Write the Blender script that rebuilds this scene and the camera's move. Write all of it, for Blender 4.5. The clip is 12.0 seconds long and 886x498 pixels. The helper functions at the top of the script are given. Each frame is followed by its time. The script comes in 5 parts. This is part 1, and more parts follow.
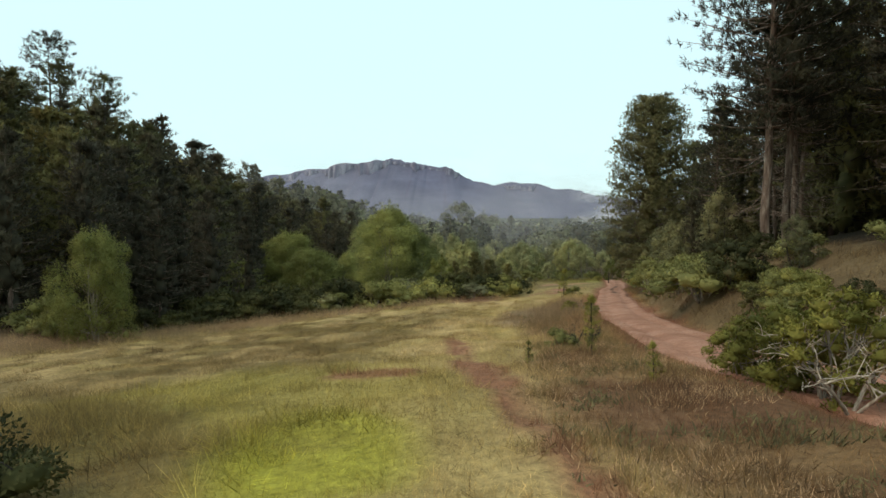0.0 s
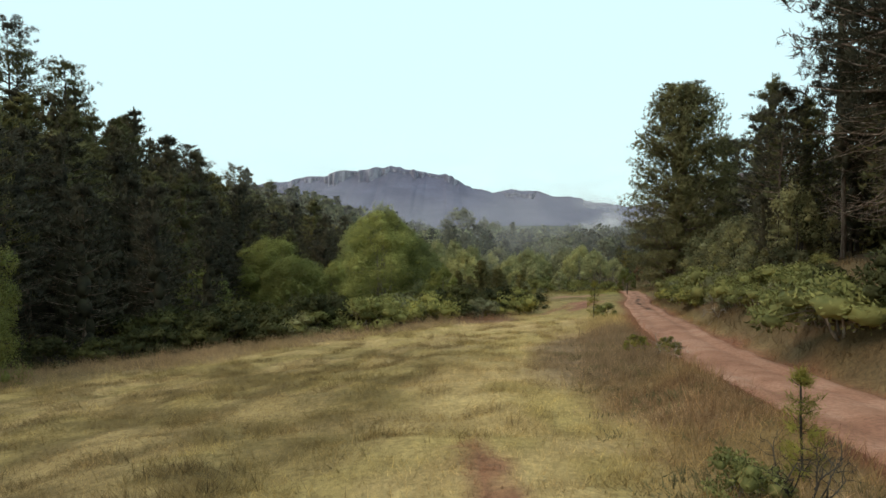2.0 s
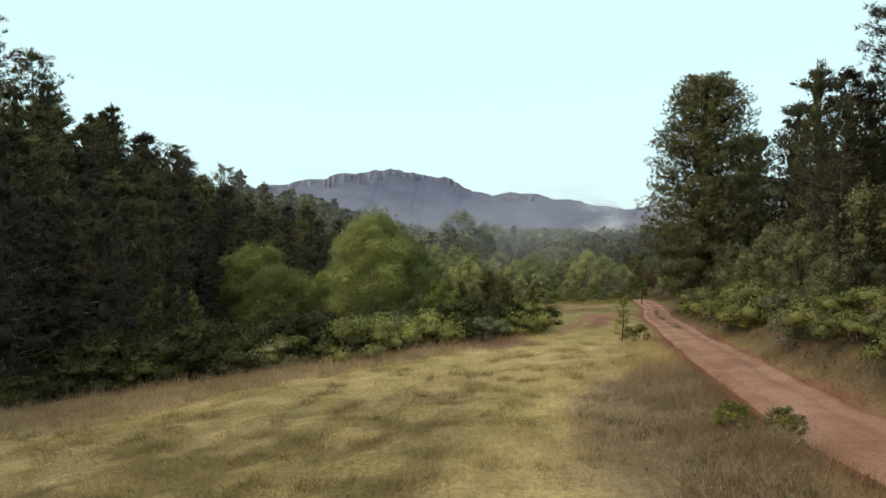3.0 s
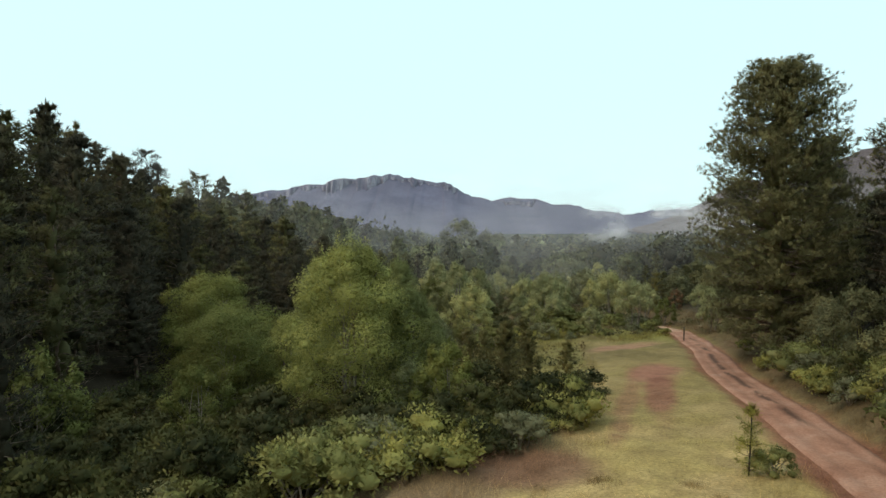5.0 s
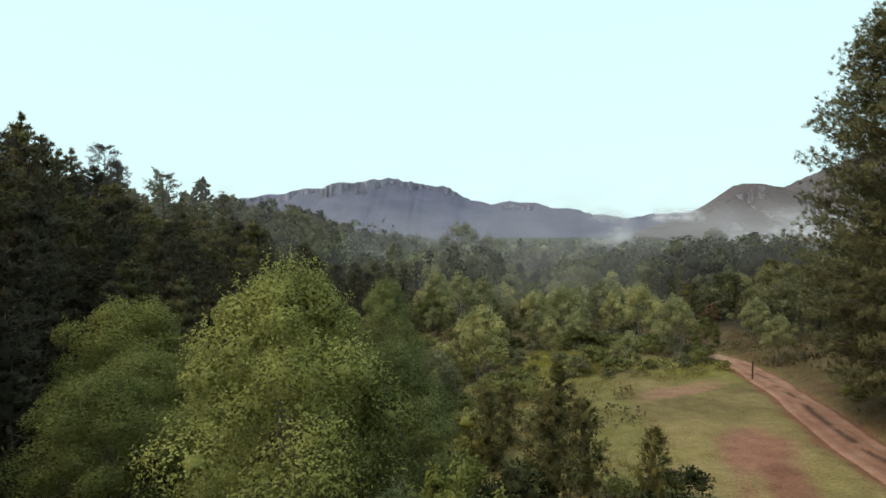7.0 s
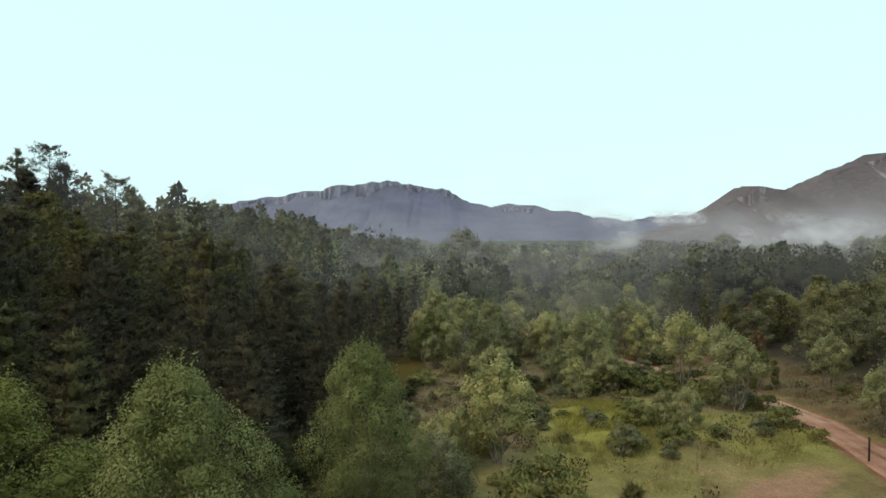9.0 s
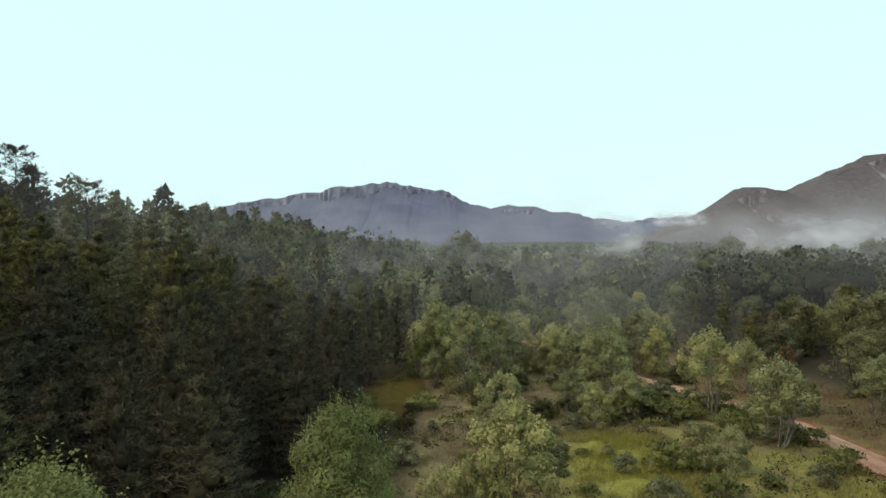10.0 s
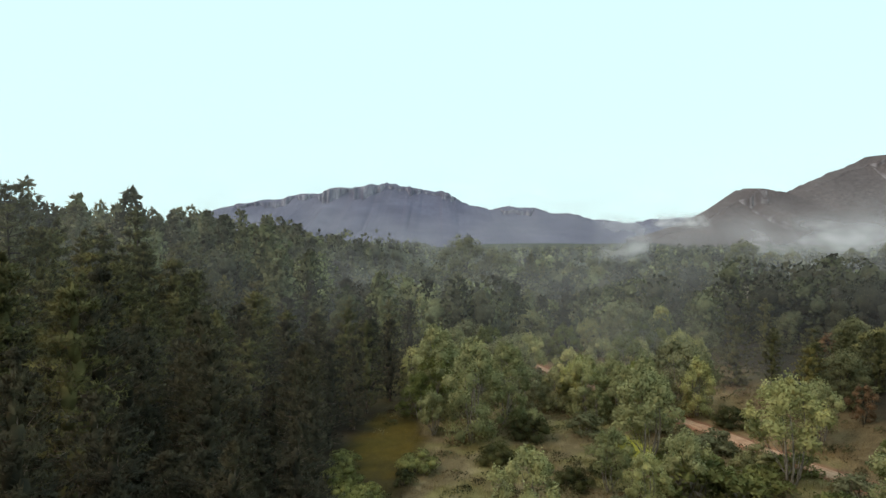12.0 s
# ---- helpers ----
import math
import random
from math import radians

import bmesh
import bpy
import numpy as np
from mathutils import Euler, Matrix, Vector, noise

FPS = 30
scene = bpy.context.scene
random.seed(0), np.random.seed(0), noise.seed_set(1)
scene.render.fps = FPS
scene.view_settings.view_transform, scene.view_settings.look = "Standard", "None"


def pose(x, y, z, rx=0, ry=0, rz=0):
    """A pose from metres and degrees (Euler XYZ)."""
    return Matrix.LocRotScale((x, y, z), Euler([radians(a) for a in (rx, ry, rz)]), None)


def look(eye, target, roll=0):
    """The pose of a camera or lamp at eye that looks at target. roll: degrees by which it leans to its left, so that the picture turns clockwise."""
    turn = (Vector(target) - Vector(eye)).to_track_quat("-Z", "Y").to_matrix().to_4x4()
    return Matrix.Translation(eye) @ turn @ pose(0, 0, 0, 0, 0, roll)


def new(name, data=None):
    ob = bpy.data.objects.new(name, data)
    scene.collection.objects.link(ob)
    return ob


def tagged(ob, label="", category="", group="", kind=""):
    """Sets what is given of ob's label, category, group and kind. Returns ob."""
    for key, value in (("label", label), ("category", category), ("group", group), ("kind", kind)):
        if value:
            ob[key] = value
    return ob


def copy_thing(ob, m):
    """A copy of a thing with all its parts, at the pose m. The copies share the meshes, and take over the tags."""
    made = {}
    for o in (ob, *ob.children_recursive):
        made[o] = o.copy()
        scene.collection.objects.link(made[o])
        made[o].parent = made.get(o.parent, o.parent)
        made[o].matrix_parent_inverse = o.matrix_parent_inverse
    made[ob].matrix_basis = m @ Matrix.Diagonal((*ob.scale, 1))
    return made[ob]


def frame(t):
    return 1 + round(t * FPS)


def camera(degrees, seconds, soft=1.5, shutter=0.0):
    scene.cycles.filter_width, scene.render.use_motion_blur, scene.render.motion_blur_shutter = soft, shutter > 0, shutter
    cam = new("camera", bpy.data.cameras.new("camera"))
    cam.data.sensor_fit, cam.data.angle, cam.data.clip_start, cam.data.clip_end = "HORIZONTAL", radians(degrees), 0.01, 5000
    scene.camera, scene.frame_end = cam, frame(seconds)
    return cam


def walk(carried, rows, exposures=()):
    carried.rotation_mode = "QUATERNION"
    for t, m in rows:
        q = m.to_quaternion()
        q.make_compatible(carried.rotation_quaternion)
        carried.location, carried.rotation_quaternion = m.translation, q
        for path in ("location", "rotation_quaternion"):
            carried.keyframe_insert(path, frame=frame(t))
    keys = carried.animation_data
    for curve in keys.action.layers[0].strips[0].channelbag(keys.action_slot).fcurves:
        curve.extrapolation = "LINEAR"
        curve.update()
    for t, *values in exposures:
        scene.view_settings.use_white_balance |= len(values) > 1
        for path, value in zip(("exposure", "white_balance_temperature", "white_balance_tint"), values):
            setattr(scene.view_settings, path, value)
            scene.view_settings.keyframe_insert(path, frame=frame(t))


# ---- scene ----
cam = camera(72.0, 12.0)
PATH = [
    (0.0, 0.0, 0.0, 3.0, 86.6, -0.0, 0.0),
    (0.5, -0.047, 1.497, 2.838, 86.765, 0.0, -0.013),
    (1.0, -0.095, 3.29, 2.654, 86.937, 0.01, -0.019),
    (1.5, -0.129, 5.381, 2.555, 87.121, 0.01, -0.025),
    (2.0, -0.168, 7.73, 2.592, 87.298, -0.01, -0.032),
    (2.5, -0.206, 10.252, 2.667, 87.445, -0.02, -0.038),
    (3.0, -0.271, 12.951, 2.765, 87.565, -0.01, -0.07),
    (5.0, -0.443, 24.67, 4.166, 88.035, 0.04, -0.159),
    (5.5, -0.516, 27.69, 4.409, 88.112, 0.07, -0.184),
    (6.0, -0.568, 30.724, 4.552, 88.201, 0.08, -0.203),
    (6.5, -0.624, 33.759, 4.483, 88.302, 0.11, -0.229),
    (7.0, -0.671, 36.816, 4.44, 88.404, 0.12, -0.241),
    (9.0, -0.826, 48.786, 5.839, 88.633, 0.12, -0.305),
    (9.5, -0.869, 51.676, 6.18, 88.69, 0.13, -0.317),
    (10.0, -0.924, 54.606, 6.501, 88.754, 0.19, -0.343),
    (10.5, -0.959, 57.522, 6.832, 88.779, 0.19, -0.362),
    (11.0, -0.989, 60.453, 7.166, 88.798, 0.19, -0.375),
    (11.5, -0.998, 63.394, 7.453, 88.83, 0.16, -0.387),
    (12.0, -0.993, 66.374, 7.715, 88.849, 0.16, -0.381),
]
walk(cam, [(t, pose(x, y, z, rx, ry, rz)) for t, x, y, z, rx, ry, rz in PATH])

# ---- world and sun: bright overcast sky ----
world = bpy.data.worlds.new("overcast_sky")
scene.world = world
world.use_nodes = True
wn, wl = world.node_tree.nodes, world.node_tree.links
wn.clear()
sky = wn.new("ShaderNodeTexSky")
sky.sky_type = "NISHITA"
sky.sun_disc = False
sky.sun_elevation, sky.sun_rotation = radians(48), radians(-115)
sky_light = wn.new("ShaderNodeBackground")
sky_light.inputs["Strength"].default_value = 0.02
cloud_light = wn.new("ShaderNodeBackground")
cloud_light.inputs["Color"].default_value = (0.70, 0.955, 0.965, 1)
cloud_light.inputs["Strength"].default_value = 1.0
both = wn.new("ShaderNodeAddShader")
wout = wn.new("ShaderNodeOutputWorld")
wl.new(sky.outputs[0], sky_light.inputs["Color"])
wl.new(sky_light.outputs[0], both.inputs[0])
wl.new(cloud_light.outputs[0], both.inputs[1])
wl.new(both.outputs[0], wout.inputs[0])
sun = new("sun", bpy.data.lights.new("sun", "SUN"))
sun.data.energy, sun.data.angle, sun.data.color = 1.3, radians(25), (1.0, 0.80, 0.60)
sun.matrix_world = look((-60, -30, 80), (0, 0, 0))


# ---- noise for the layout ----
def hash01(i, j, seed):
    n = (i.astype(np.int64) * 374761393 + j.astype(np.int64) * 668265263 + seed * 974634777) & 0xFFFFFFFF
    n = ((n ^ (n >> 13)) * 1274126177) & 0xFFFFFFFF
    return ((n ^ (n >> 16)) & 0xFFFF) / 65535.0


def vnoise(x, y, size, seed=0):
    """Smooth noise from 0 to 1 with lumps of that size."""
    x, y = np.asarray(x, float) / size, np.asarray(y, float) / size
    i, j = np.floor(x), np.floor(y)
    u, v = x - i, y - j
    u, v = u * u * (3 - 2 * u), v * v * (3 - 2 * v)
    a, b = hash01(i, j, seed), hash01(i + 1, j, seed)
    c, d = hash01(i, j + 1, seed), hash01(i + 1, j + 1, seed)
    return (a * (1 - u) + b * u) * (1 - v) + (c * (1 - u) + d * u) * v


def fractal(x, y, size, seed=0, octaves=4):
    total, weight, out = 0.0, 1.0, 0.0
    for k in range(octaves):
        out = out + weight * vnoise(x, y, size / 2 ** k, seed + k)
        total += weight
        weight *= 0.5
    return out / total


def step(a, b, v):
    s = np.clip((v - a) / (b - a), 0, 1)
    return s * s * (3 - 2 * s)


# ---- lie of the land ----
def along(y, ys, zs, soft):
    y = np.asarray(y, float)
    return sum(np.interp(y + k * soft, ys, zs) for k in (-1, -0.5, 0, 0.5, 1)) / 5


def valley_floor(y):
    return along(y, (-60, -20, 0, 20, 45, 68, 90, 113, 140, 200, 300, 600, 1000, 1600, 2600, 6000),
                 (7, 3.8, 1.5, -0.75, -3.6, -6.0, -7.5, -9.6, -10.8, -12.5, -15, -20, -25, -28, -20, -20), 4)


def road_x(y):
    return along(y, (-60, 0, 12, 20, 25.5, 31.3, 37, 44, 50, 57, 62.5, 72, 82, 92, 100, 103, 110, 117, 126, 132, 142, 160, 200),
                 (9, 6.2, 5.7, 6.9, 7.7, 9.0, 10.5, 12.3, 14.1, 15.9, 17.4, 20.7, 23.4, 25.5, 27.0, 27.7, 27.0, 25.2, 22.5, 20.4, 17.2, 12, 0), 1.5)


def base_height(x, y):
    """The valley floor, which leans up a little towards the road."""
    return valley_floor(y) + 0.052 * np.clip(np.asarray(x, float) - 2, 0, 11) * step(14, 38, y) * step(112, 85, y)


def bank_x(y):
    return np.where(np.asarray(y, float) < 100, road_x(y) + 1.7, along(y, (90, 104, 140, 200, 400), (28, 30, 33, 40, 80), 3))


def ground(x, y):
    x, y = np.asarray(x, float), np.asarray(y, float)
    z = base_height(x, y)
    left = np.clip(-x, 0, 16)
    z = z - left * along(y, (0, 20, 40, 60, 80), (0.06, 0.09, 0.09, 0.06, 0.02), 4)
    hill = 3 * np.log1p(np.exp(np.clip((-x - 24) / 3, -20, 30)))
    z = z + 12.5 * (1 - np.exp(-hill / 14.7)) + step(60, 400, -x) * 30 * step(900, 200, y)
    d = np.clip(x - bank_x(y), 0, 80)
    rise = along(y, (0, 35, 65, 110), (1.5, 1.6, 0.7, 0.4), 5)
    z = z + rise * (1 - np.exp(-d / 1.4)) + (0.19 * np.minimum(d, 14) + 0.10 * np.maximum(d - 14, 0)) * step(0.5, 5, d) * (1 - 0.6 * step(105, 165, y))
    side = x - road_x(y)
    z = z - 0.16 * np.exp(-((side / 1.75) ** 4)) * (y < 190) + (0.12 + 0.16 * step(12, 18, y) * step(40, 32, y)) * np.exp(-(((side + 2.3) / 0.9) ** 2)) * (y < 120)
    near = step(140, 60, y)
    z = z + near * (0.22 * (fractal(x, y, 6, 3, 3) - 0.5) + 0.30 * (fractal(x, y, 1.1, 9, 3) - 0.5) * step(1.5, 2.2, np.abs(side)))
    z = z + step(78, 90, y) * step(170, 140, y) * 0.45 * (fractal(x, y, 2.4, 13, 3) - 0.5) * step(1.5, 2.6, np.abs(side))
    z = z + step(250, 900, y) * 8 * (fractal(x, y, 300, 5, 3) - 0.5)
    return z


def gz(x, y):
    return float(ground(x, y))


def blob(x, y, cx, cy, rx, ry, turn=0.0):
    c, s = math.cos(radians(turn)), math.sin(radians(turn))
    u, v = ((x - cx) * c + (y - cy) * s) / rx, (-(x - cx) * s + (y - cy) * c) / ry
    return u * u + v * v


def scrub_line(x):
    """How far ahead the meadow reaches before the bushes begin."""
    return along(x, (-40, -20, -16, -13, -8, 0, 3, 5, 6.5, 9, 12, 30), (22, 28, 31.8, 34.8, 38.6, 43.8, 46.2, 49, 53, 62, 80, 84), 0.6)


STRAW, OLIVE, LIME = (0.57, 0.39, 0.182), (0.385, 0.285, 0.095), (0.36, 0.34, 0.028)
BROWN, WEED, SOIL = (0.262, 0.172, 0.104), (0.235, 0.128, 0.068), (0.27, 0.115, 0.072)
# Forest-floor litter is taken near black to hold the shade under trees.
SHADED_LITTER, DRY = (0.040, 0.030, 0.020), (0.145, 0.098, 0.052)


def land_colour(x, y):
    """Colour of turf, dry grass, bare soil or forest floor at a place, with some shade and lens falloff painted in."""
    x, y = np.asarray(x, float), np.asarray(y, float)
    col = np.empty(x.shape + (3,))
    col[:] = STRAW

    def lay(colour, amount):
        a = np.clip(amount, 0, 1)[..., None]
        col[:] = col * (1 - a) + np.array(colour) * a

    n1, n2, n3 = fractal(x, y, 3.5, 21), fractal(x, y, 9, 31), fractal(x, y, 1.2, 41, 3)
    lay(OLIVE, step(0.42, 0.62, fractal(x, y, 1.7, 23)) * 0.55)
    lay(OLIVE, step(0.42, 0.62, n1) * 0.15)
    lay((0.20, 0.14, 0.066), step(0.46, 0.68, fractal(x, y * 0.8, 0.8, 47, 4)) * 0.2)
    lay(BROWN, step(0.50, 0.66, n2) * step(0.35, 0.6, n3) * 0.16)
    lay(OLIVE, step(16, 6, y) * step(2.0, -1.0, x) * 0.55)
    # Browner turf on the left, darkened further for lens falloff.
    lay((0.12, 0.082, 0.036), step(-1.8, -5.0, x - 0.16 * y) * step(40, 24, y) * (0.38 + 0.35 * step(0.35, 0.65, fractal(x, y, 0.7, 43, 3))))
    lay(LIME, step(1.5, 0.2, blob(x, y, -1.2, 5.4, 1.0, 1.7, 10) + 0.9 * (n3 - 0.5)) * (0.5 + 0.5 * n3))
    lay(LIME, step(1.6, 0.2, blob(x, y, -3.4, 8.6, 3.2, 3.2) + 0.9 * (n3 - 0.5)) * 0.26)
    lay((0.105, 0.068, 0.030), step(1.5, 0.5, blob(x, y, -6.2, 6.2, 4.2, 3.0) + 1.8 * (n3 - 0.5)) * 0.65)
    lay(WEED, step(0.2, 1.3, x - 0.09 * y + 1.2 * (n1 - 0.5)) * step(40, 24, y) * (0.6 + 0.3 * step(0.4, 0.62, n3)))
    lay((0.165, 0.084, 0.048), step(1.0, 2.4, x + 0.8 * (n3 - 0.5)) * step(11, 7, y) * (0.6 + 0.25 * step(0.35, 0.6, n3)))
    lay(BROWN, step(1.4, 0.5, blob(x, y, 4.6, 25.5, 2.2, 6.5, -16) + 0.6 * (n1 - 0.5)) * 0.9)
    edge = scrub_line(x) - y + 3.0 * (n1 - 0.5)
    lay(BROWN, step(1.5, 0.7, edge / np.interp(x, (-18, -8, 2), (9, 6.5, 3.0))) * step(6, 2, x) * 0.9)
    lay(SOIL, step(1.4, 0.5, blob(x, y, 0.65, 9.5, 0.36, 5.2, 4) + 2.6 * (n3 - 0.5)) * 0.9)
    lay(SOIL, step(1.4, 0.5, blob(x, y, -1.1, 9.8, 0.9, 0.5) + 1.3 * (n3 - 0.5)) * 0.8)
    # Turf beside the farther road is darkened, in part for lens falloff.
    lay((0.19, 0.145, 0.06), step(40, 54, y) * step(2, 8, x) * 0.6)
    lay((0.16, 0.115, 0.052), step(64, 74, y) * step(5, 9, x) * (0.35 + 0.4 * step(0.4, 0.6, n1)))
    lay((0.34, 0.135, 0.105), step(1.6, 0.3, blob(x, y, 12.9, 62.5, 1.5, 4.6, -20) + 1.3 * (n3 - 0.5)) * 0.8)
    lay((0.26, 0.11, 0.075), step(1.6, 0.3, blob(x, y, 10.9, 56.0, 0.75, 7.0, -19) + 1.2 * (n3 - 0.5)) * 0.85)
    lay((0.28, 0.13, 0.085), step(1.6, 0.3, blob(x, y, 8.6, 54.0, 0.5, 8.0, -20) + 1.6 * (n3 - 0.5)) * 0.6)
    lay((0.36, 0.19, 0.125), step(1.5, 0.5, blob(x, y, 16.0, 77.4, 5.2, 1.3, 38) + 0.9 * (n1 - 0.5)) * 0.9)
    lay((0.24, 0.125, 0.08), step(1.5, 0.4, blob(x, y, 2.3, 43.4, 2.4, 1.9) + 0.9 * (n1 - 0.5)) * 0.9)
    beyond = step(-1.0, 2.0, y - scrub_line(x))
    lay(SHADED_LITTER, beyond * step(10, 4, x + 9 * step(53, 59, y)) * step(90, 80, y))
    lay((0.21, 0.18, 0.06), beyond * step(54, 60, y) * step(-4, 1, x) * step(90, 82, y) * 0.7)
    far = step(80, 88, y)
    lay((0.15, 0.108, 0.058), far * 0.95)
    lay((0.20, 0.17, 0.065), far * step(0.45, 0.6, n1) * 0.7)
    lay((0.27, 0.20, 0.12), far * step(0.55, 0.68, n3) * 0.5)
    lay((0.26, 0.165, 0.085), step(1.4, 0.6, blob(x, y, 30.5, 130, 5.0, 22, 0) + 0.8 * (n1 - 0.5)) * 0.7)
    lay((0.24, 0.205, 0.055), step(76, 84, y) * step(104, 94, y) * step(3, 7, x) * step(0.3, 0.5, n1) * 0.8)
    lay(LIME, step(1.3, 0.3, blob(x, y, 10.3, 91.5, 3.8, 9.0, -12) + 1.6 * (n1 - 0.5)) * (0.15 + 0.35 * n3))
    lay(LIME, step(1.3, 0.3, blob(x, y, 15.0, 116, 1.6, 4.0) + 0.7 * (n1 - 0.5)) * 0.6)
    lay(SHADED_LITTER, step(-2.0, -4.0, x) * step(84, 90, y) * step(142, 126, y) * 0.9)
    # Olive clearing darkened for tree shade; the paler patch below is its open middle.
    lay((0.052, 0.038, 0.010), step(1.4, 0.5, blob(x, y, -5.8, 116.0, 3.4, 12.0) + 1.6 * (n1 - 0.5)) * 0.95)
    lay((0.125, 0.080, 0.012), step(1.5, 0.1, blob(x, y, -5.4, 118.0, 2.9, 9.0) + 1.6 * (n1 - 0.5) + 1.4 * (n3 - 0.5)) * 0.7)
    lay(SHADED_LITTER, step(-8.5, -11.5, x) * step(60, 84, y))
    lay(SHADED_LITTER, step(-17.5, -20, x) * step(24, 30, y + 0 * x))
    bank = x - bank_x(y)
    lay(DRY, step(-0.6, 0.3, bank) * 0.9)
    lay(SHADED_LITTER, step(4.0, 8.0, bank))
    lay((0.20, 0.11, 0.065), step(0.1, 0.5, bank) * step(1.8, 1.0, bank) * step(0.5, 0.65, n1) * 0.35)
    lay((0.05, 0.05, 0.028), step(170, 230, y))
    side = x - road_x(y)
    side = np.where(side > 0, 1.25 * side, -side)
    lay(SOIL, step(2.2, 1.3, side + 0.9 * (n3 - 0.5)) * (y < 190))
    return col


# ---- meshes ----
def mesh_np(name, verts, faces, tints=None, smooth=False, normals=None):
    """A mesh from arrays: verts n x 3, faces m x k (or several such), tints n x 3."""
    verts = np.asarray(verts, np.float32)
    sets = [np.asarray(f, np.int32) for f in (faces if isinstance(faces, tuple) else (faces,))]
    corners = np.concatenate([f.ravel() for f in sets])
    sides = np.concatenate([np.full(len(f), f.shape[1], np.int32) for f in sets])
    m = len(sides)
    me = bpy.data.meshes.new(name)
    me.vertices.add(len(verts))
    me.vertices.foreach_set("co", verts.ravel())
    me.loops.add(len(corners))
    me.loops.foreach_set("vertex_index", corners)
    me.polygons.add(m)
    me.polygons.foreach_set("loop_start", (np.cumsum(sides) - sides).astype(np.int32))
    me.polygons.foreach_set("use_smooth", np.full(m, smooth))
    if tints is not None:
        layer = me.attributes.new("tint", "FLOAT_COLOR", "POINT")
        layer.data.foreach_set("color", np.concatenate([tints, np.ones((len(tints), 1))], 1).astype(np.float32).ravel())
    me.update(calc_edges=True)
    if normals is not None:
        me.polygons.foreach_set("use_smooth", np.full(m, True))
        me.normals_split_custom_set_from_vertices(np.asarray(normals, np.float32))
    return me


def unit(v):
    return v / np.maximum(np.linalg.norm(v, axis=-1, keepdims=True), 1e-6)


def leaf_arrays(p, d, n, length, width):
    """Pointed leaves, each a folded four-sided blade from p along d."""
    s = unit(np.cross(d, n))
    up = np.cross(s, d)
    length, width = np.broadcast_to(length, len(p))[:, None], np.broadcast_to(width, len(p))[:, None]
    mid = p + d * length * 0.45 + up * width * 0.12
    v = np.stack([p, mid + s * width * 0.5, p + d * length, mid - s * width * 0.5], 1).reshape(-1, 3)
    return v, np.arange(len(v)).reshape(-1, 4)


def blade_arrays(p, d, length, width, facing=None):
    """Narrow three-sided blades: needles and grass."""
    side = unit(np.cross(d, np.random.normal(size=d.shape) if facing is None else facing))
    length, width = np.broadcast_to(length, len(p))[:, None], np.broadcast_to(width, len(p))[:, None]
    v = np.stack([p - side * width * 0.5, p + side * width * 0.5, p + d * length], 1).reshape(-1, 3)
    return v, np.arange(len(v)).reshape(-1, 3)


def clump_cores(c, size, seed):
    """Lumpy rounded hearts of foliage, which keep a crown from showing gaps right through."""
    rng = np.random.default_rng(seed)
    c, size = np.asarray(c, float).reshape(-1, 3), np.asarray(size, float).reshape(-1, 3)
    a, b = np.meshgrid(np.linspace(0, 2 * math.pi, 8, endpoint=False), np.linspace(-1.25, 1.45, 6))
    d = np.stack([np.cos(a) * np.cos(b), np.sin(a) * np.cos(b), np.sin(b)], -1).reshape(-1, 3)
    v = c[:, None] + d[None] * size[:, None] * rng.uniform(0.75, 1.15, (len(c), len(d), 1))
    i, j = np.meshgrid(np.arange(5), np.arange(8), indexing="ij")
    q = np.stack([i * 8 + j, i * 8 + (j + 1) % 8, (i + 1) * 8 + (j + 1) % 8, (i + 1) * 8 + j], -1).reshape(-1, 4)
    f = (q[None] + (np.arange(len(c)) * len(d))[:, None, None]).reshape(-1, 4)
    return v.reshape(-1, 3), f, np.tile(d, (len(c), 1))


class Tubes:
    """Collects tapered round limbs into one mesh."""

    def __init__(self):
        self.v, self.f, self.n = [], [], 0

    def add(self, pts, r0, r1, sides=6):
        pts = np.asarray(pts, float)
        k = len(pts)
        tang = unit(np.gradient(pts, axis=0))
        ref = np.array([0.31, 0.95, 0.05]) if abs(tang[0][2]) > 0.7 else np.array([0, 0, 1.0])
        a = unit(np.cross(tang, ref))
        b = np.cross(tang, a)
        r = np.linspace(r0, r1, k)[:, None, None]
        ang = np.linspace(0, 2 * math.pi, sides, endpoint=False)
        ring = pts[:, None] + r * (a[:, None] * np.cos(ang)[None, :, None] + b[:, None] * np.sin(ang)[None, :, None])
        i, j = np.meshgrid(np.arange(k - 1), np.arange(sides), indexing="ij")
        q = np.stack([i * sides + j, i * sides + (j + 1) % sides, (i + 1) * sides + (j + 1) % sides, (i + 1) * sides + j], -1)
        self.v.append(ring.reshape(-1, 3))
        self.f.append(q.reshape(-1, 4) + self.n)
        self.n += k * sides

    def mesh(self, name):
        return mesh_np(name, np.concatenate(self.v), np.concatenate(self.f), smooth=True)


def part(name, mesh, material, parent, label="", kind=""):
    ob = new(name, mesh)
    if not mesh.materials:
        mesh.materials.append(material)
    ob.parent = parent
    return tagged(ob, label=label, kind=kind)


# ---- materials ----
def material(name):
    m = bpy.data.materials.new(name)
    m.use_nodes = True
    nodes, links = m.node_tree.nodes, m.node_tree.links
    nodes.clear()
    out = nodes.new("ShaderNodeOutputMaterial")
    return m, nodes, links, out


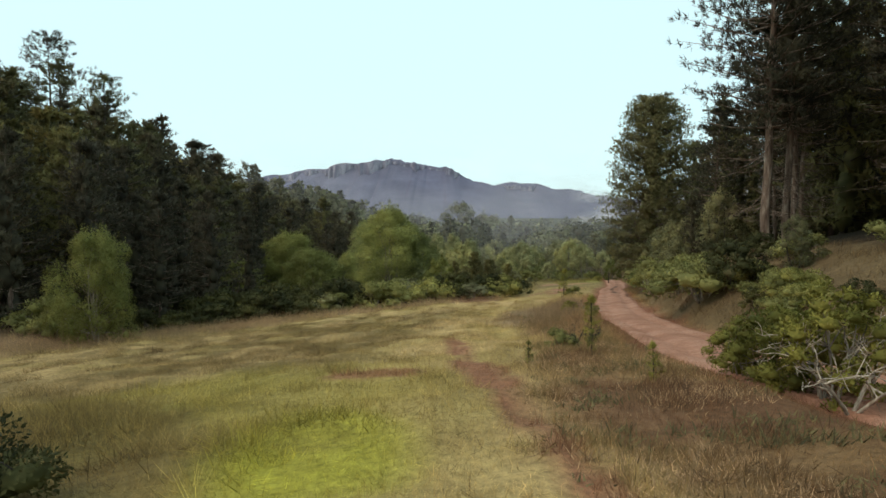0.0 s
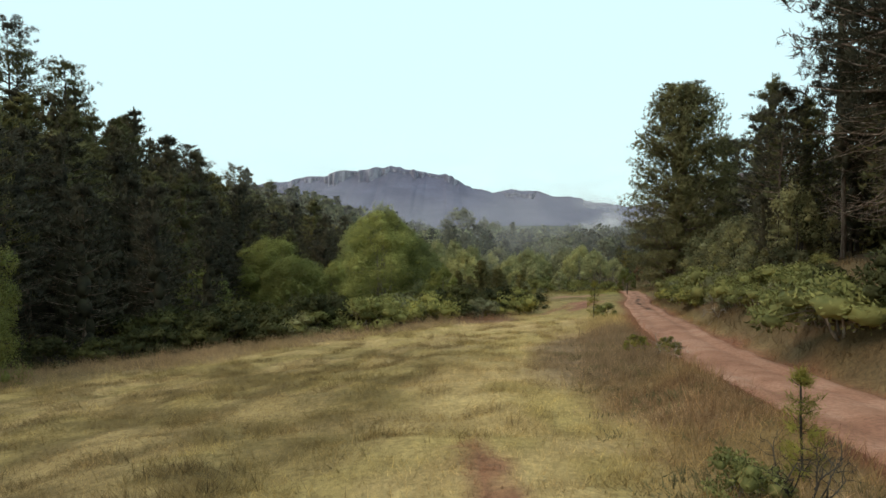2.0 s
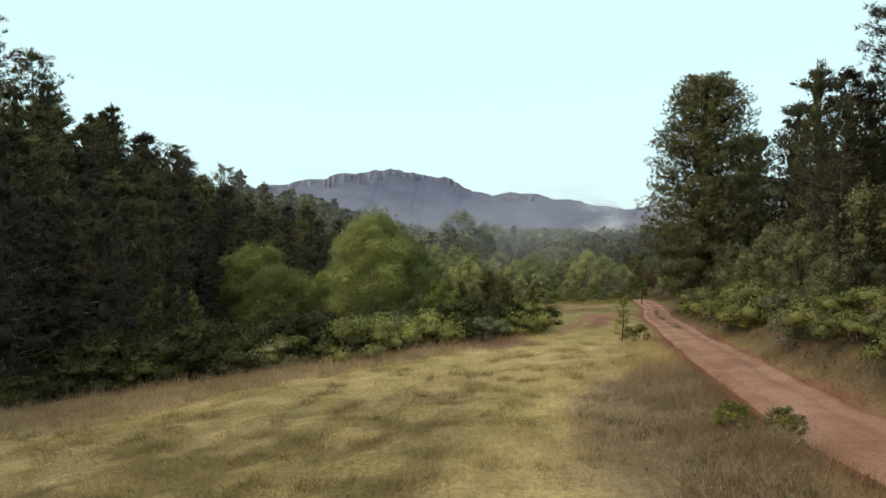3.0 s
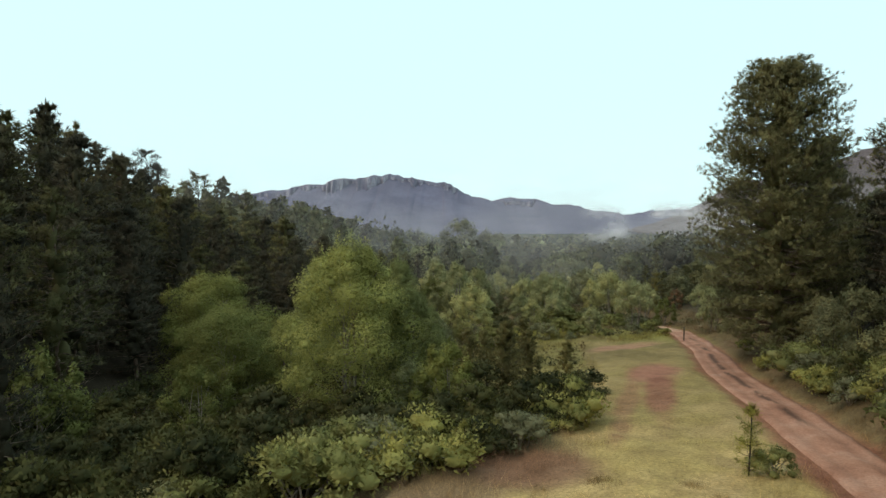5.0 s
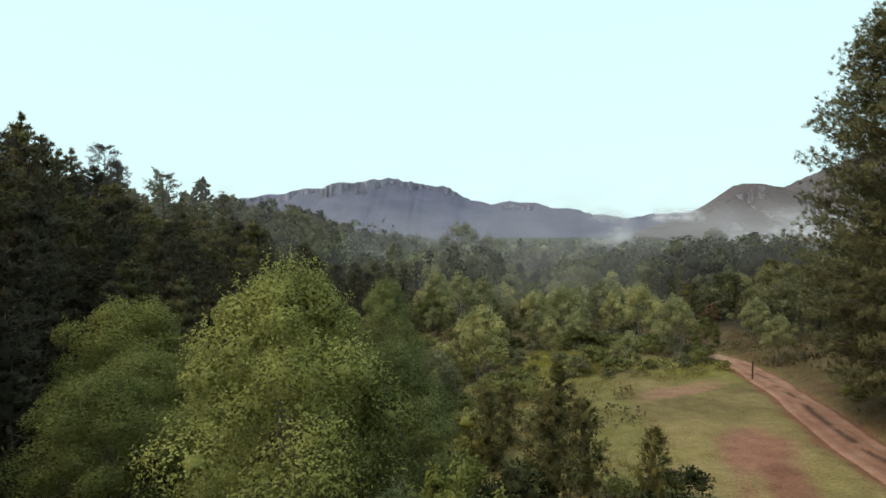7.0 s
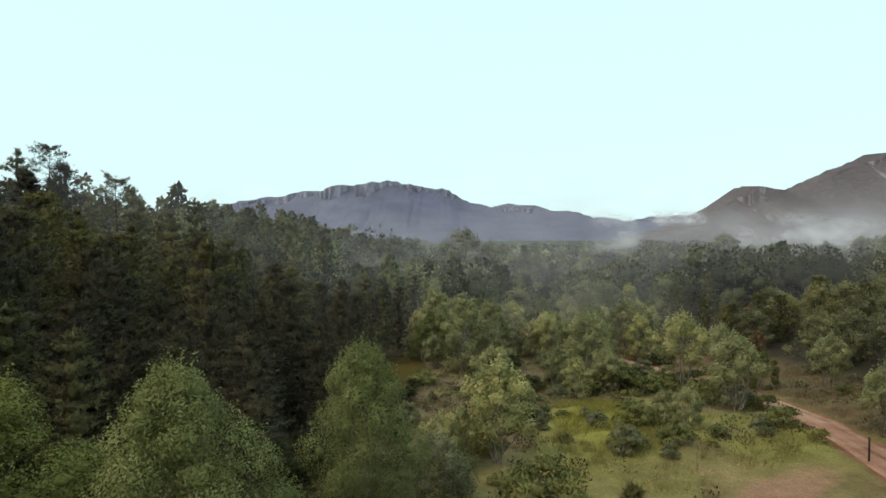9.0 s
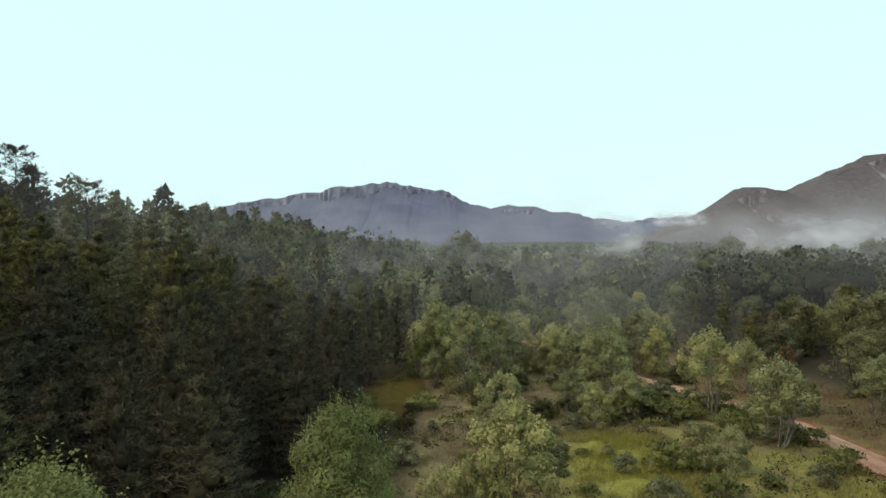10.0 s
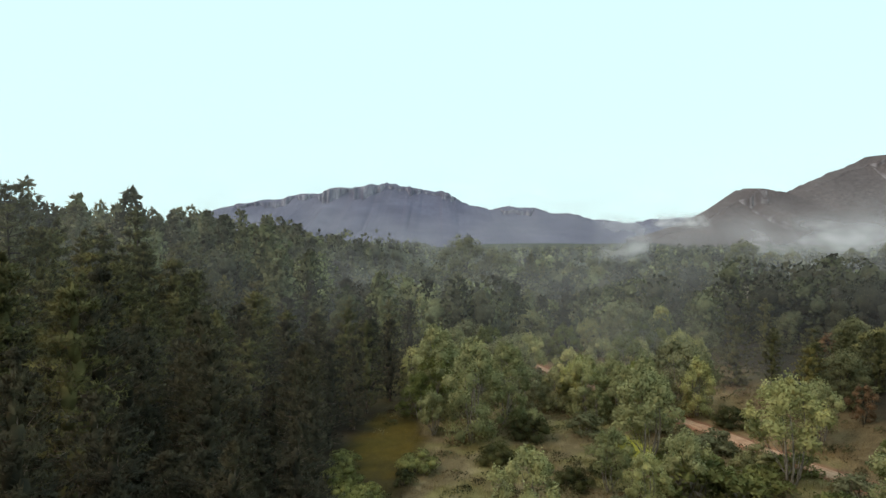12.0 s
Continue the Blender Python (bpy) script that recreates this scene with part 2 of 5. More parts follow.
def noise_node(nodes, links, scale, detail=4, coord="Object", rough=0.6):
    tc = nodes.new("ShaderNodeTexCoord")
    t = nodes.new("ShaderNodeTexNoise")
    t.inputs["Scale"].default_value, t.inputs["Detail"].default_value, t.inputs["Roughness"].default_value = scale, detail, rough
    links.new(tc.outputs[coord], t.inputs["Vector"])
    return t.outputs["Fac"]


def ramp(nodes, links, fac, stops):
    r = nodes.new("ShaderNodeValToRGB")
    while len(r.color_ramp.elements) < len(stops):
        r.color_ramp.elements.new(0.5)
    for e, (pos, c) in zip(r.color_ramp.elements, stops):
        e.position, e.color = pos, (*c, 1)
    links.new(fac, r.inputs["Fac"])
    return r.outputs["Color"]


def blend(nodes, links, mode, fac, a, b):
    n = nodes.new("ShaderNodeMix")
    n.data_type, n.blend_type = "RGBA", mode
    for value, socket in ((fac, n.inputs[0]), (a, n.inputs[6]), (b, n.inputs[7])):
        if isinstance(value, (int, float)):
            socket.default_value = value
        elif isinstance(value, tuple):
            socket.default_value = (*value, 1)
        else:
            links.new(value, socket)
    return n.outputs[2]


def bump(nodes, links, height, strength, distance):
    b = nodes.new("ShaderNodeBump")
    b.inputs["Strength"].default_value, b.inputs["Distance"].default_value = strength, distance
    links.new(height, b.inputs["Height"])
    return b.outputs["Normal"]


def principled(nodes, links, colour, rough, normal=None, specular=0.3):
    p = nodes.new("ShaderNodeBsdfPrincipled")
    links.new(colour, p.inputs["Base Color"])
    p.inputs["Roughness"].default_value = rough
    p.inputs["Specular IOR Level"].default_value = specular
    if normal is not None:
        links.new(normal, p.inputs["Normal"])
    return p.outputs[0]


def foliage(name, dark, light, odd, glow=0.3, gloss=0.7, specular=0.12):
    """Leaves: colour differs leaf by leaf, clump by clump and plant by plant; light shines through."""
    m, nodes, links, out = material(name)
    geo = nodes.new("ShaderNodeNewGeometry")
    info = nodes.new("ShaderNodeObjectInfo")
    clump = noise_node(nodes, links, 0.9, 2)
    base = ramp(nodes, links, clump, [(0.34, dark), (0.66, light)])
    leafy = ramp(nodes, links, geo.outputs["Random Per Island"], [(0.0, (0.86, 0.86, 0.86)), (0.7, (1.03, 1.03, 1.03)), (0.97, (1.14, 1.14, 1.08))])
    plant = ramp(nodes, links, info.outputs["Random"], [(0.0, (0.72, 0.74, 0.70)), (0.5, (1.0, 1.0, 1.0)), (1.0, (1.35, 1.28, 1.05))])
    colour = blend(nodes, links, "MULTIPLY", 1.0, base, leafy)
    colour = blend(nodes, links, "MULTIPLY", 1.0, colour, plant)
    stray = ramp(nodes, links, geo.outputs["Random Per Island"], [(0.965, (0, 0, 0)), (0.98, (0.6, 0.6, 0.6))])
    colour = blend(nodes, links, "MIX", stray, colour, odd)
    face = principled(nodes, links, colour, gloss, None, specular)
    thin = nodes.new("ShaderNodeBsdfTranslucent")
    links.new(colour, thin.inputs["Color"])
    mix = nodes.new("ShaderNodeMixShader")
    mix.inputs[0].default_value = glow
    links.new(face, mix.inputs[1])
    links.new(thin.outputs[0], mix.inputs[2])
    links.new(mix.outputs[0], out.inputs[0])
    return m


def bark(name, a, b, c, scale=6.0):
    m, nodes, links, out = material(name)
    tc = nodes.new("ShaderNodeTexCoord")
    mp = nodes.new("ShaderNodeMapping")
    mp.inputs["Scale"].default_value = (1, 1, 0.22)
    links.new(tc.outputs["Object"], mp.inputs["Vector"])
    t = nodes.new("ShaderNodeTexNoise")
    t.inputs["Scale"].default_value, t.inputs["Detail"].default_value = scale, 5
    links.new(mp.outputs[0], t.inputs["Vector"])
    colour = ramp(nodes, links, t.outputs["Fac"], [(0.32, a), (0.52, b), (0.7, c)])
    n = bump(nodes, links, t.outputs["Fac"], 0.8, 0.04)
    links.new(principled(nodes, links, colour, 0.9, n, 0.15), out.inputs[0])
    return m


def tinted(name, fine, rough, relief, glow=0.0, uneven=0.35):
    """Turf, soil and blades: the laid-out colour broken up at two scales."""
    m, nodes, links, out = material(name)
    tint = nodes.new("ShaderNodeAttribute")
    tint.attribute_name = "tint"
    small, large = noise_node(nodes, links, fine, 6, "Object", 0.7), noise_node(nodes, links, fine / 9, 3)
    a = ramp(nodes, links, small, [(0.3, (0.6, 0.6, 0.58)), (0.5, (1, 1, 1)), (0.7, (1.35, 1.33, 1.25))])
    b = ramp(nodes, links, large, [(0.3, (0.8, 0.78, 0.75)), (0.65, (1.12, 1.12, 1.1))])
    colour = blend(nodes, links, "MULTIPLY", 1.0, tint.outputs["Color"], a)
    colour = blend(nodes, links, "MULTIPLY", 1.0, colour, b)
    if glow:
        geo = nodes.new("ShaderNodeNewGeometry")
        each = ramp(nodes, links, geo.outputs["Random Per Island"], [(0, (1 - uneven,) * 3), (1, (1 + uneven, 1 + uneven * 0.9, 1 + uneven * 0.6))])
        colour = blend(nodes, links, "MULTIPLY", 1.0, colour, each)
    normal = bump(nodes, links, small, relief, 0.06) if relief else None
    surface = principled(nodes, links, colour, rough, normal, 0.12)
    if glow:
        thin = nodes.new("ShaderNodeBsdfTranslucent")
        links.new(colour, thin.inputs["Color"])
        mix = nodes.new("ShaderNodeMixShader")
        mix.inputs[0].default_value = glow
        links.new(surface, mix.inputs[1])
        links.new(thin.outputs[0], mix.inputs[2])
        surface = mix.outputs[0]
    links.new(surface, out.inputs[0])
    return m


TURF = tinted("turf", 9.0, 0.95, 1.0)
BLADES = tinted("grass_blades", 3.0, 0.6, 0.0, 0.2)
WOODLAND = tinted("woodland_leaves", 1.6, 0.85, 0.0, 0.35, 0.1)
PINE_NEEDLES = foliage("pine_needles", (0.085, 0.080, 0.038), (0.206, 0.184, 0.079), (0.18, 0.12, 0.06), 0.3)
# Darker than pine_needles, holding the shade of dense stands.
DARK_NEEDLES = foliage("dark_pine_needles", (0.045, 0.041, 0.031), (0.112, 0.097, 0.061), (0.09, 0.06, 0.035), 0.3)
WARM_NEEDLES = foliage("warm_pine_needles", (0.099, 0.086, 0.036), (0.228, 0.192, 0.074), (0.22, 0.14, 0.06), 0.3)
# Paler than large_alder_leaves, with the haze over farther alders mixed in.
ALDER_LEAVES = foliage("alder_leaves", (0.284, 0.284, 0.138), (0.506, 0.468, 0.230), (0.44, 0.40, 0.23), 0.38)
BRIGHT_LEAVES = foliage("bright_alder_leaves", (0.162, 0.172, 0.051), (0.279, 0.276, 0.088), (0.34, 0.33, 0.13), 0.38)
BUSH_LEAVES = foliage("bush_leaves", (0.161, 0.167, 0.062), (0.434, 0.397, 0.143), (0.30, 0.26, 0.11), 0.38)
# Bush leaves darkened to hold the deep shade of the thicket.
DARK_LEAVES = foliage("dark_bush_leaves", (0.055, 0.058, 0.027), (0.15, 0.14, 0.055), (0.20, 0.16, 0.08), 0.38)
GREY_LEAVES = foliage("grey_bush_leaves", (0.187, 0.182, 0.099), (0.341, 0.319, 0.182), (0.34, 0.31, 0.20), 0.38)
SHRUB_LEAVES = foliage("shrub_leaves", (0.137, 0.139, 0.038), (0.345, 0.307, 0.079), (0.26, 0.21, 0.08), 0.38)
BROAD_NEEDLES = foliage("broad_pine_needles", (0.098, 0.092, 0.050), (0.215, 0.196, 0.100), (0.20, 0.14, 0.08), 0.3)
BIG_LEAVES = foliage("large_alder_leaves", (0.189, 0.201, 0.074), (0.359, 0.360, 0.139), (0.36, 0.35, 0.20), 0.38)
RUST_LEAVES = foliage("rusty_leaves", (0.13, 0.072, 0.042), (0.23, 0.13, 0.075), (0.30, 0.18, 0.09), 0.15)
OLIVE_LEAVES = foliage("olive_leaves", (0.148, 0.143, 0.077), (0.315, 0.284, 0.145), (0.20, 0.16, 0.09), 0.38)
PINE_BARK = bark("pine_bark", (0.085, 0.055, 0.042), (0.21, 0.145, 0.11), (0.38, 0.30, 0.24))
GREY_BARK = bark("grey_bark", (0.11, 0.088, 0.070), (0.27, 0.22, 0.175), (0.46, 0.39, 0.32), 9)
DARK_BARK = bark("dark_bark", (0.028, 0.022, 0.018), (0.065, 0.05, 0.04), (0.11, 0.09, 0.075), 8)

# ---- ground: one sheet to the horizon ----
def spaced(*stretches):
    """Coordinates with their own spacing in each stretch (start, end, step)."""
    out = [np.arange(a, b, s) for a, b, s in stretches]
    return np.concatenate(out + [[stretches[-1][1]]])


def build_ground():
    xs = spaced((-3500, -600, 145), (-600, -100, 25), (-100, -30, 3.5), (-30, -12, 0.75), (-12, 12, 0.25), (12, 34, 0.4), (34, 70, 1.5), (70, 200, 10), (200, 600, 40), (600, 3500, 145))
    ys = spaced((-300, -20, 20), (-20, 2, 1), (2, 28, 0.22), (28, 80, 0.42), (80, 130, 0.8), (130, 250, 4), (250, 700, 25), (700, 4500, 190))
    x, y = np.meshgrid(xs, ys)
    x, y = x.ravel(), y.ravel()
    z = ground(x, y)
    w, h = len(xs), len(ys)
    i, j = np.meshgrid(np.arange(h - 1), np.arange(w - 1), indexing="ij")
    k = i * w + j
    faces = np.stack([k, k + 1, k + w + 1, k + w], -1).reshape(-1, 4)
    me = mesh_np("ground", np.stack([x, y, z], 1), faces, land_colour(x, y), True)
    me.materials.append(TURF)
    return tagged(new("ground", me), "meadow and forest floor of straw and green turf", "ground", "", "structure")


build_ground()


def road_material():
    m, nodes, links, out = material("red_dirt")
    small, large = noise_node(nodes, links, 14, 6), noise_node(nodes, links, 0.7, 4)
    base = ramp(nodes, links, large, [(0.32, (0.30, 0.135, 0.085)), (0.5, (0.385, 0.185, 0.12)), (0.68, (0.45, 0.24, 0.165))])
    grit = ramp(nodes, links, small, [(0.3, (0.72, 0.7, 0.68)), (0.5, (1, 1, 1)), (0.72, (1.25, 1.25, 1.25))])
    tint = nodes.new("ShaderNodeAttribute")
    tint.attribute_name = "tint"
    colour = blend(nodes, links, "MULTIPLY", 1.0, base, grit)
    colour = blend(nodes, links, "MULTIPLY", 1.0, colour, tint.outputs["Color"])
    n = bump(nodes, links, small, 0.8, 0.05)
    links.new(principled(nodes, links, colour, 0.9, n, 0.2), out.inputs[0])
    return m


def build_road():
    """Dirt track with a low crown, two wheel ruts and ragged edges."""
    ys = np.concatenate([np.arange(-40, 110, 0.4), np.arange(110, 186, 0.8)])
    u = np.linspace(-1, 1, 19)
    cx = road_x(ys)
    slope = np.gradient(cx, ys)
    v, t = [], []
    for yc, xc, s in zip(ys, cx, slope):
        nx, ny = 1 / math.hypot(1, s), -s / math.hypot(1, s)
        half = (1.22 - 0.45 * float(step(92, 106, yc))) + 0.3 * (float(fractal(yc, 0.0, 5, 77, 3)) - 0.5) * 2
        px, py = xc + u * half * nx, yc + u * half * ny
        rut = 0.07 * (np.exp(-(((u - 0.45) / 0.16) ** 2)) + np.exp(-(((u + 0.45) / 0.16) ** 2)))
        z = base_height(px, py) - 0.05 + 0.05 * (1 - u ** 2) - rut + 0.10 * (fractal(px, py, 0.9, 55, 3) - 0.5)
        z = z + step(140, 60, yc) * 0.22 * (fractal(px, py, 6, 3, 3) - 0.5)
        z = np.where(np.abs(u) > 0.94, z - 0.14, z)
        v.append(np.stack([px, py, z], 1))
        wet_and_shade = np.clip(rut * 14, 0, 1) * step(0.3, 0.5, fractal(px, py, 4, 66, 3)) * step(25, 45, yc)
        mud = np.exp(-(((u + 0.02 + 0.35 * (float(fractal(yc, 3.0, 7, 88, 2)) - 0.5)) / 0.17) ** 2)) * step(0.38, 0.48, fractal(px * 2.2, py * 0.55, 1.1, 67, 4)) * step(44, 50, yc) * step(88, 80, yc)
        # Right edge darkened for the shade along it; no ditch is modelled.
        edge_shade = step(0.62, 0.95, u + 0.25 * (fractal(px, py, 1.5, 69, 3) - 0.5)) * step(30, 45, yc) * step(90, 82, yc)
        wet_and_shade = np.maximum(wet_and_shade * 0.5, np.maximum(1.9 * mud, 1.3 * edge_shade))
        t.append(np.repeat((1 - 0.4 * wet_and_shade)[:, None], 3, 1) * (1 + np.array([0.2, 0.45, 0.42]) * step(86, 100, yc)))
    n, k = len(ys), len(u)
    i, j = np.meshgrid(np.arange(n - 1), np.arange(k - 1), indexing="ij")
    q = i * k + j
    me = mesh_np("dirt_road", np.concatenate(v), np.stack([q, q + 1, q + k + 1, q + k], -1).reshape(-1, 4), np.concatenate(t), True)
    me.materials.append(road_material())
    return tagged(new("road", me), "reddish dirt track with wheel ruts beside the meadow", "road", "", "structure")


build_road()


# ---- mountains ----
def rock_material(name, wood_a, wood_b, rock_a, rock_b):
    """Wooded slopes with bare, vertically streaked rock where the ground is steep."""
    m, nodes, links, out = material(name)
    geo = nodes.new("ShaderNodeNewGeometry")
    split = nodes.new("ShaderNodeSeparateXYZ")
    links.new(geo.outputs["True Normal"], split.inputs[0])
    tc = nodes.new("ShaderNodeTexCoord")
    mp = nodes.new("ShaderNodeMapping")
    mp.inputs["Scale"].default_value = (1, 0.4, 0.16)
    streak = nodes.new("ShaderNodeTexNoise")
    streak.inputs["Scale"].default_value, streak.inputs["Detail"].default_value = 0.055, 5
    links.new(tc.outputs["Object"], mp.inputs["Vector"])
    links.new(mp.outputs[0], streak.inputs["Vector"])
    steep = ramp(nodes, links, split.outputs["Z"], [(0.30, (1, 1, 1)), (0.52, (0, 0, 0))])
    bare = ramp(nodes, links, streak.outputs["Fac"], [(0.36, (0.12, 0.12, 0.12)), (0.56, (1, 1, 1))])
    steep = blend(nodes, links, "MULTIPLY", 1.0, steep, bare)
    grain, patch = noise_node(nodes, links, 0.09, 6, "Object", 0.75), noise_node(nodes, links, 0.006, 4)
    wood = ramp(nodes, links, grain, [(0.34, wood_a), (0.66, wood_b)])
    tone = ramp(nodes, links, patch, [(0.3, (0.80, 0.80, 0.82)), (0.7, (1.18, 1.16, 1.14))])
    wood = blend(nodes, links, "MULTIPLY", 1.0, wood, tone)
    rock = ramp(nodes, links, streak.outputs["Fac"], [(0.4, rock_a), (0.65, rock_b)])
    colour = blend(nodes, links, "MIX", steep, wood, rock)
    n = bump(nodes, links, grain, 0.9, 9.0)
    links.new(principled(nodes, links, colour, 0.95, n, 0.05), out.inputs[0])
    return m


def build_mountain(name, crest, far, reach, foot, mat, label, seed, cliffs):
    """A ridge with wooded, gullied slopes and fluted cliffs under its crest. Each cliff: its middle, half width, depth below the crest and height."""
    xs = np.arange(crest[0][0], crest[-1][0], 4.0)
    top = np.interp(xs, [c[0] for c in crest], [c[1] for c in crest])
    top = np.convolve(np.pad(top, 4, mode="edge"), np.ones(9) / 9, mode="valid")
    top = top + 6 * (vnoise(xs, xs * 0, 26, seed) - 0.5) + 7 * (vnoise(xs, xs * 0, 9, seed + 9) - 0.4)
    lip, wall = np.full(len(xs), 8.0), np.full(len(xs), 2.0)
    for c, w, below, tall in cliffs:
        m = step(1.0, 0.72, np.abs(xs - c) / w)
        lip = lip + (below - 8) * m
        wall = np.maximum(wall, tall * m)
    wall = wall * (0.35 + 0.65 * step(0.28, 0.5, fractal(xs, xs * 0, 55, seed + 7, 3))) * (0.8 + 0.4 * vnoise(xs, xs * 0, 17, seed + 8))
    lip = lip + 8 * (fractal(xs, xs * 0, 40, seed + 6, 3) - 0.5)
    # rows: foot to cliff base, the cliff, the wooded rim, the back slope
    low = np.linspace(0, 1, 44)
    face = np.linspace(0, 1, 12)[1:]
    rim = np.linspace(0, 1, 6)[1:]
    back = np.linspace(0, 1, 5)[1:]
    soft = np.convolve(np.pad(top - lip - wall, 25, mode="edge"), np.ones(51) / 51, mode="valid")
    base = top - lip - wall
    rows_y, rows_z = [], []
    flute = fractal(xs, xs * 0, 46, seed + 5, 4) - 0.5
    y_base = far - 0.11 * reach - 2.0 * wall
    for v in low:
        g = 4 * v * (1 - v)
        gully = fractal(xs, xs * 0 + v * 260, 170, seed + 3, 5) - 0.5
        z = foot + (soft + (base - soft) * v ** 6 - foot) * (0.25 * v + 0.75 * v ** 1.7)
        rows_y.append(far - reach + (y_base - far + reach) * v ** 0.9 + 220 * gully * g)
        rows_z.append(z + 34 * gully * g)
    for v in face:
        crack = fractal(xs + 25 * v, xs * 0 + v * 40, 14, seed + 12, 3) - 0.5
        rows_y.append(y_base + wall * 0.28 * v + (22 * flute + 9 * crack) * np.minimum(1, wall / 30) * math.sin(math.pi * min(1, v * 1.3)) ** 0.5 if v < 1 else y_base + wall * 0.3)
        rows_z.append(base + wall * v)
    for v in rim:
        rows_y.append(y_base + wall * 0.3 + (far - y_base - wall * 0.3) * v)
        rows_z.append(base + wall + (top - base - wall) * v ** 0.75)
    for v in back:
        rows_y.append(far + reach * 0.6 * v + 0 * xs)
        rows_z.append(top - (top - foot) * 0.6 * v)
    y, z = np.array(rows_y), np.array(rows_z)
    x = np.repeat(xs[None], len(y), 0)
    w, h = len(xs), len(y)
    i, j = np.meshgrid(np.arange(h - 1), np.arange(w - 1), indexing="ij")
    k = i * w + j
    me = mesh_np(name, np.stack([x.ravel(), y.ravel(), z.ravel()], 1), np.stack([k, k + 1, k + w + 1, k + w], -1).reshape(-1, 4), None, True)
    me.materials.append(mat)
    return tagged(new(name, me), label, "mountain", "", "structure")


# Blue-violet of distance haze is mixed into these wood and rock tones.
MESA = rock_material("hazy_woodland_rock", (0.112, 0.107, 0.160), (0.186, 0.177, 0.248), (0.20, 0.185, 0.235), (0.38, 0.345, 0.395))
RIGHT_RIDGE = rock_material("brown_woodland_rock", (0.106, 0.082, 0.085), (0.19, 0.15, 0.148), (0.24, 0.20, 0.215), (0.42, 0.36, 0.375))


# ---- trees ----
def bent(a, b, lift=0.0, wobble=0.1, n=5):
    """A curved line from a to b."""
    a, b = np.asarray(a, float), np.asarray(b, float)
    s = np.linspace(0, 1, n)[:, None]
    size = np.linalg.norm(b - a)
    bow = np.array([0, 0, lift]) + np.random.normal(size=3) * wobble * size * 0.35
    return a + (b - a) * s + bow * (4 * s * (1 - s))


def needle_tufts(points, ways, count, length, width, spread=0.9):
    """Tufts of needles, whose flat sides look up and away from the trunk."""
    p = np.repeat(points, count, 0)
    w = np.repeat(ways, count, 0)
    d = unit(w * 0.6 + np.random.normal(size=p.shape) * spread * 0.6 + np.array([0, 0, 0.12]))
    out = unit(p * np.array([1, 1, 0]))
    facing = unit(out * 0.55 + np.array([0, 0, 0.8]) + np.random.normal(size=p.shape) * 0.3)
    ln = length * np.random.uniform(0.65, 1.2, len(p))
    v, f = blade_arrays(p + np.random.normal(size=p.shape) * 0.05, d, ln, width, facing)
    pad = np.repeat(out[::count] * 0.75 + np.array([0, 0, 0.55]) + np.random.normal(size=points.shape) * 0.28, count, 0)
    return v, f, np.repeat(unit(pad + d * 0.25), 3, 0)


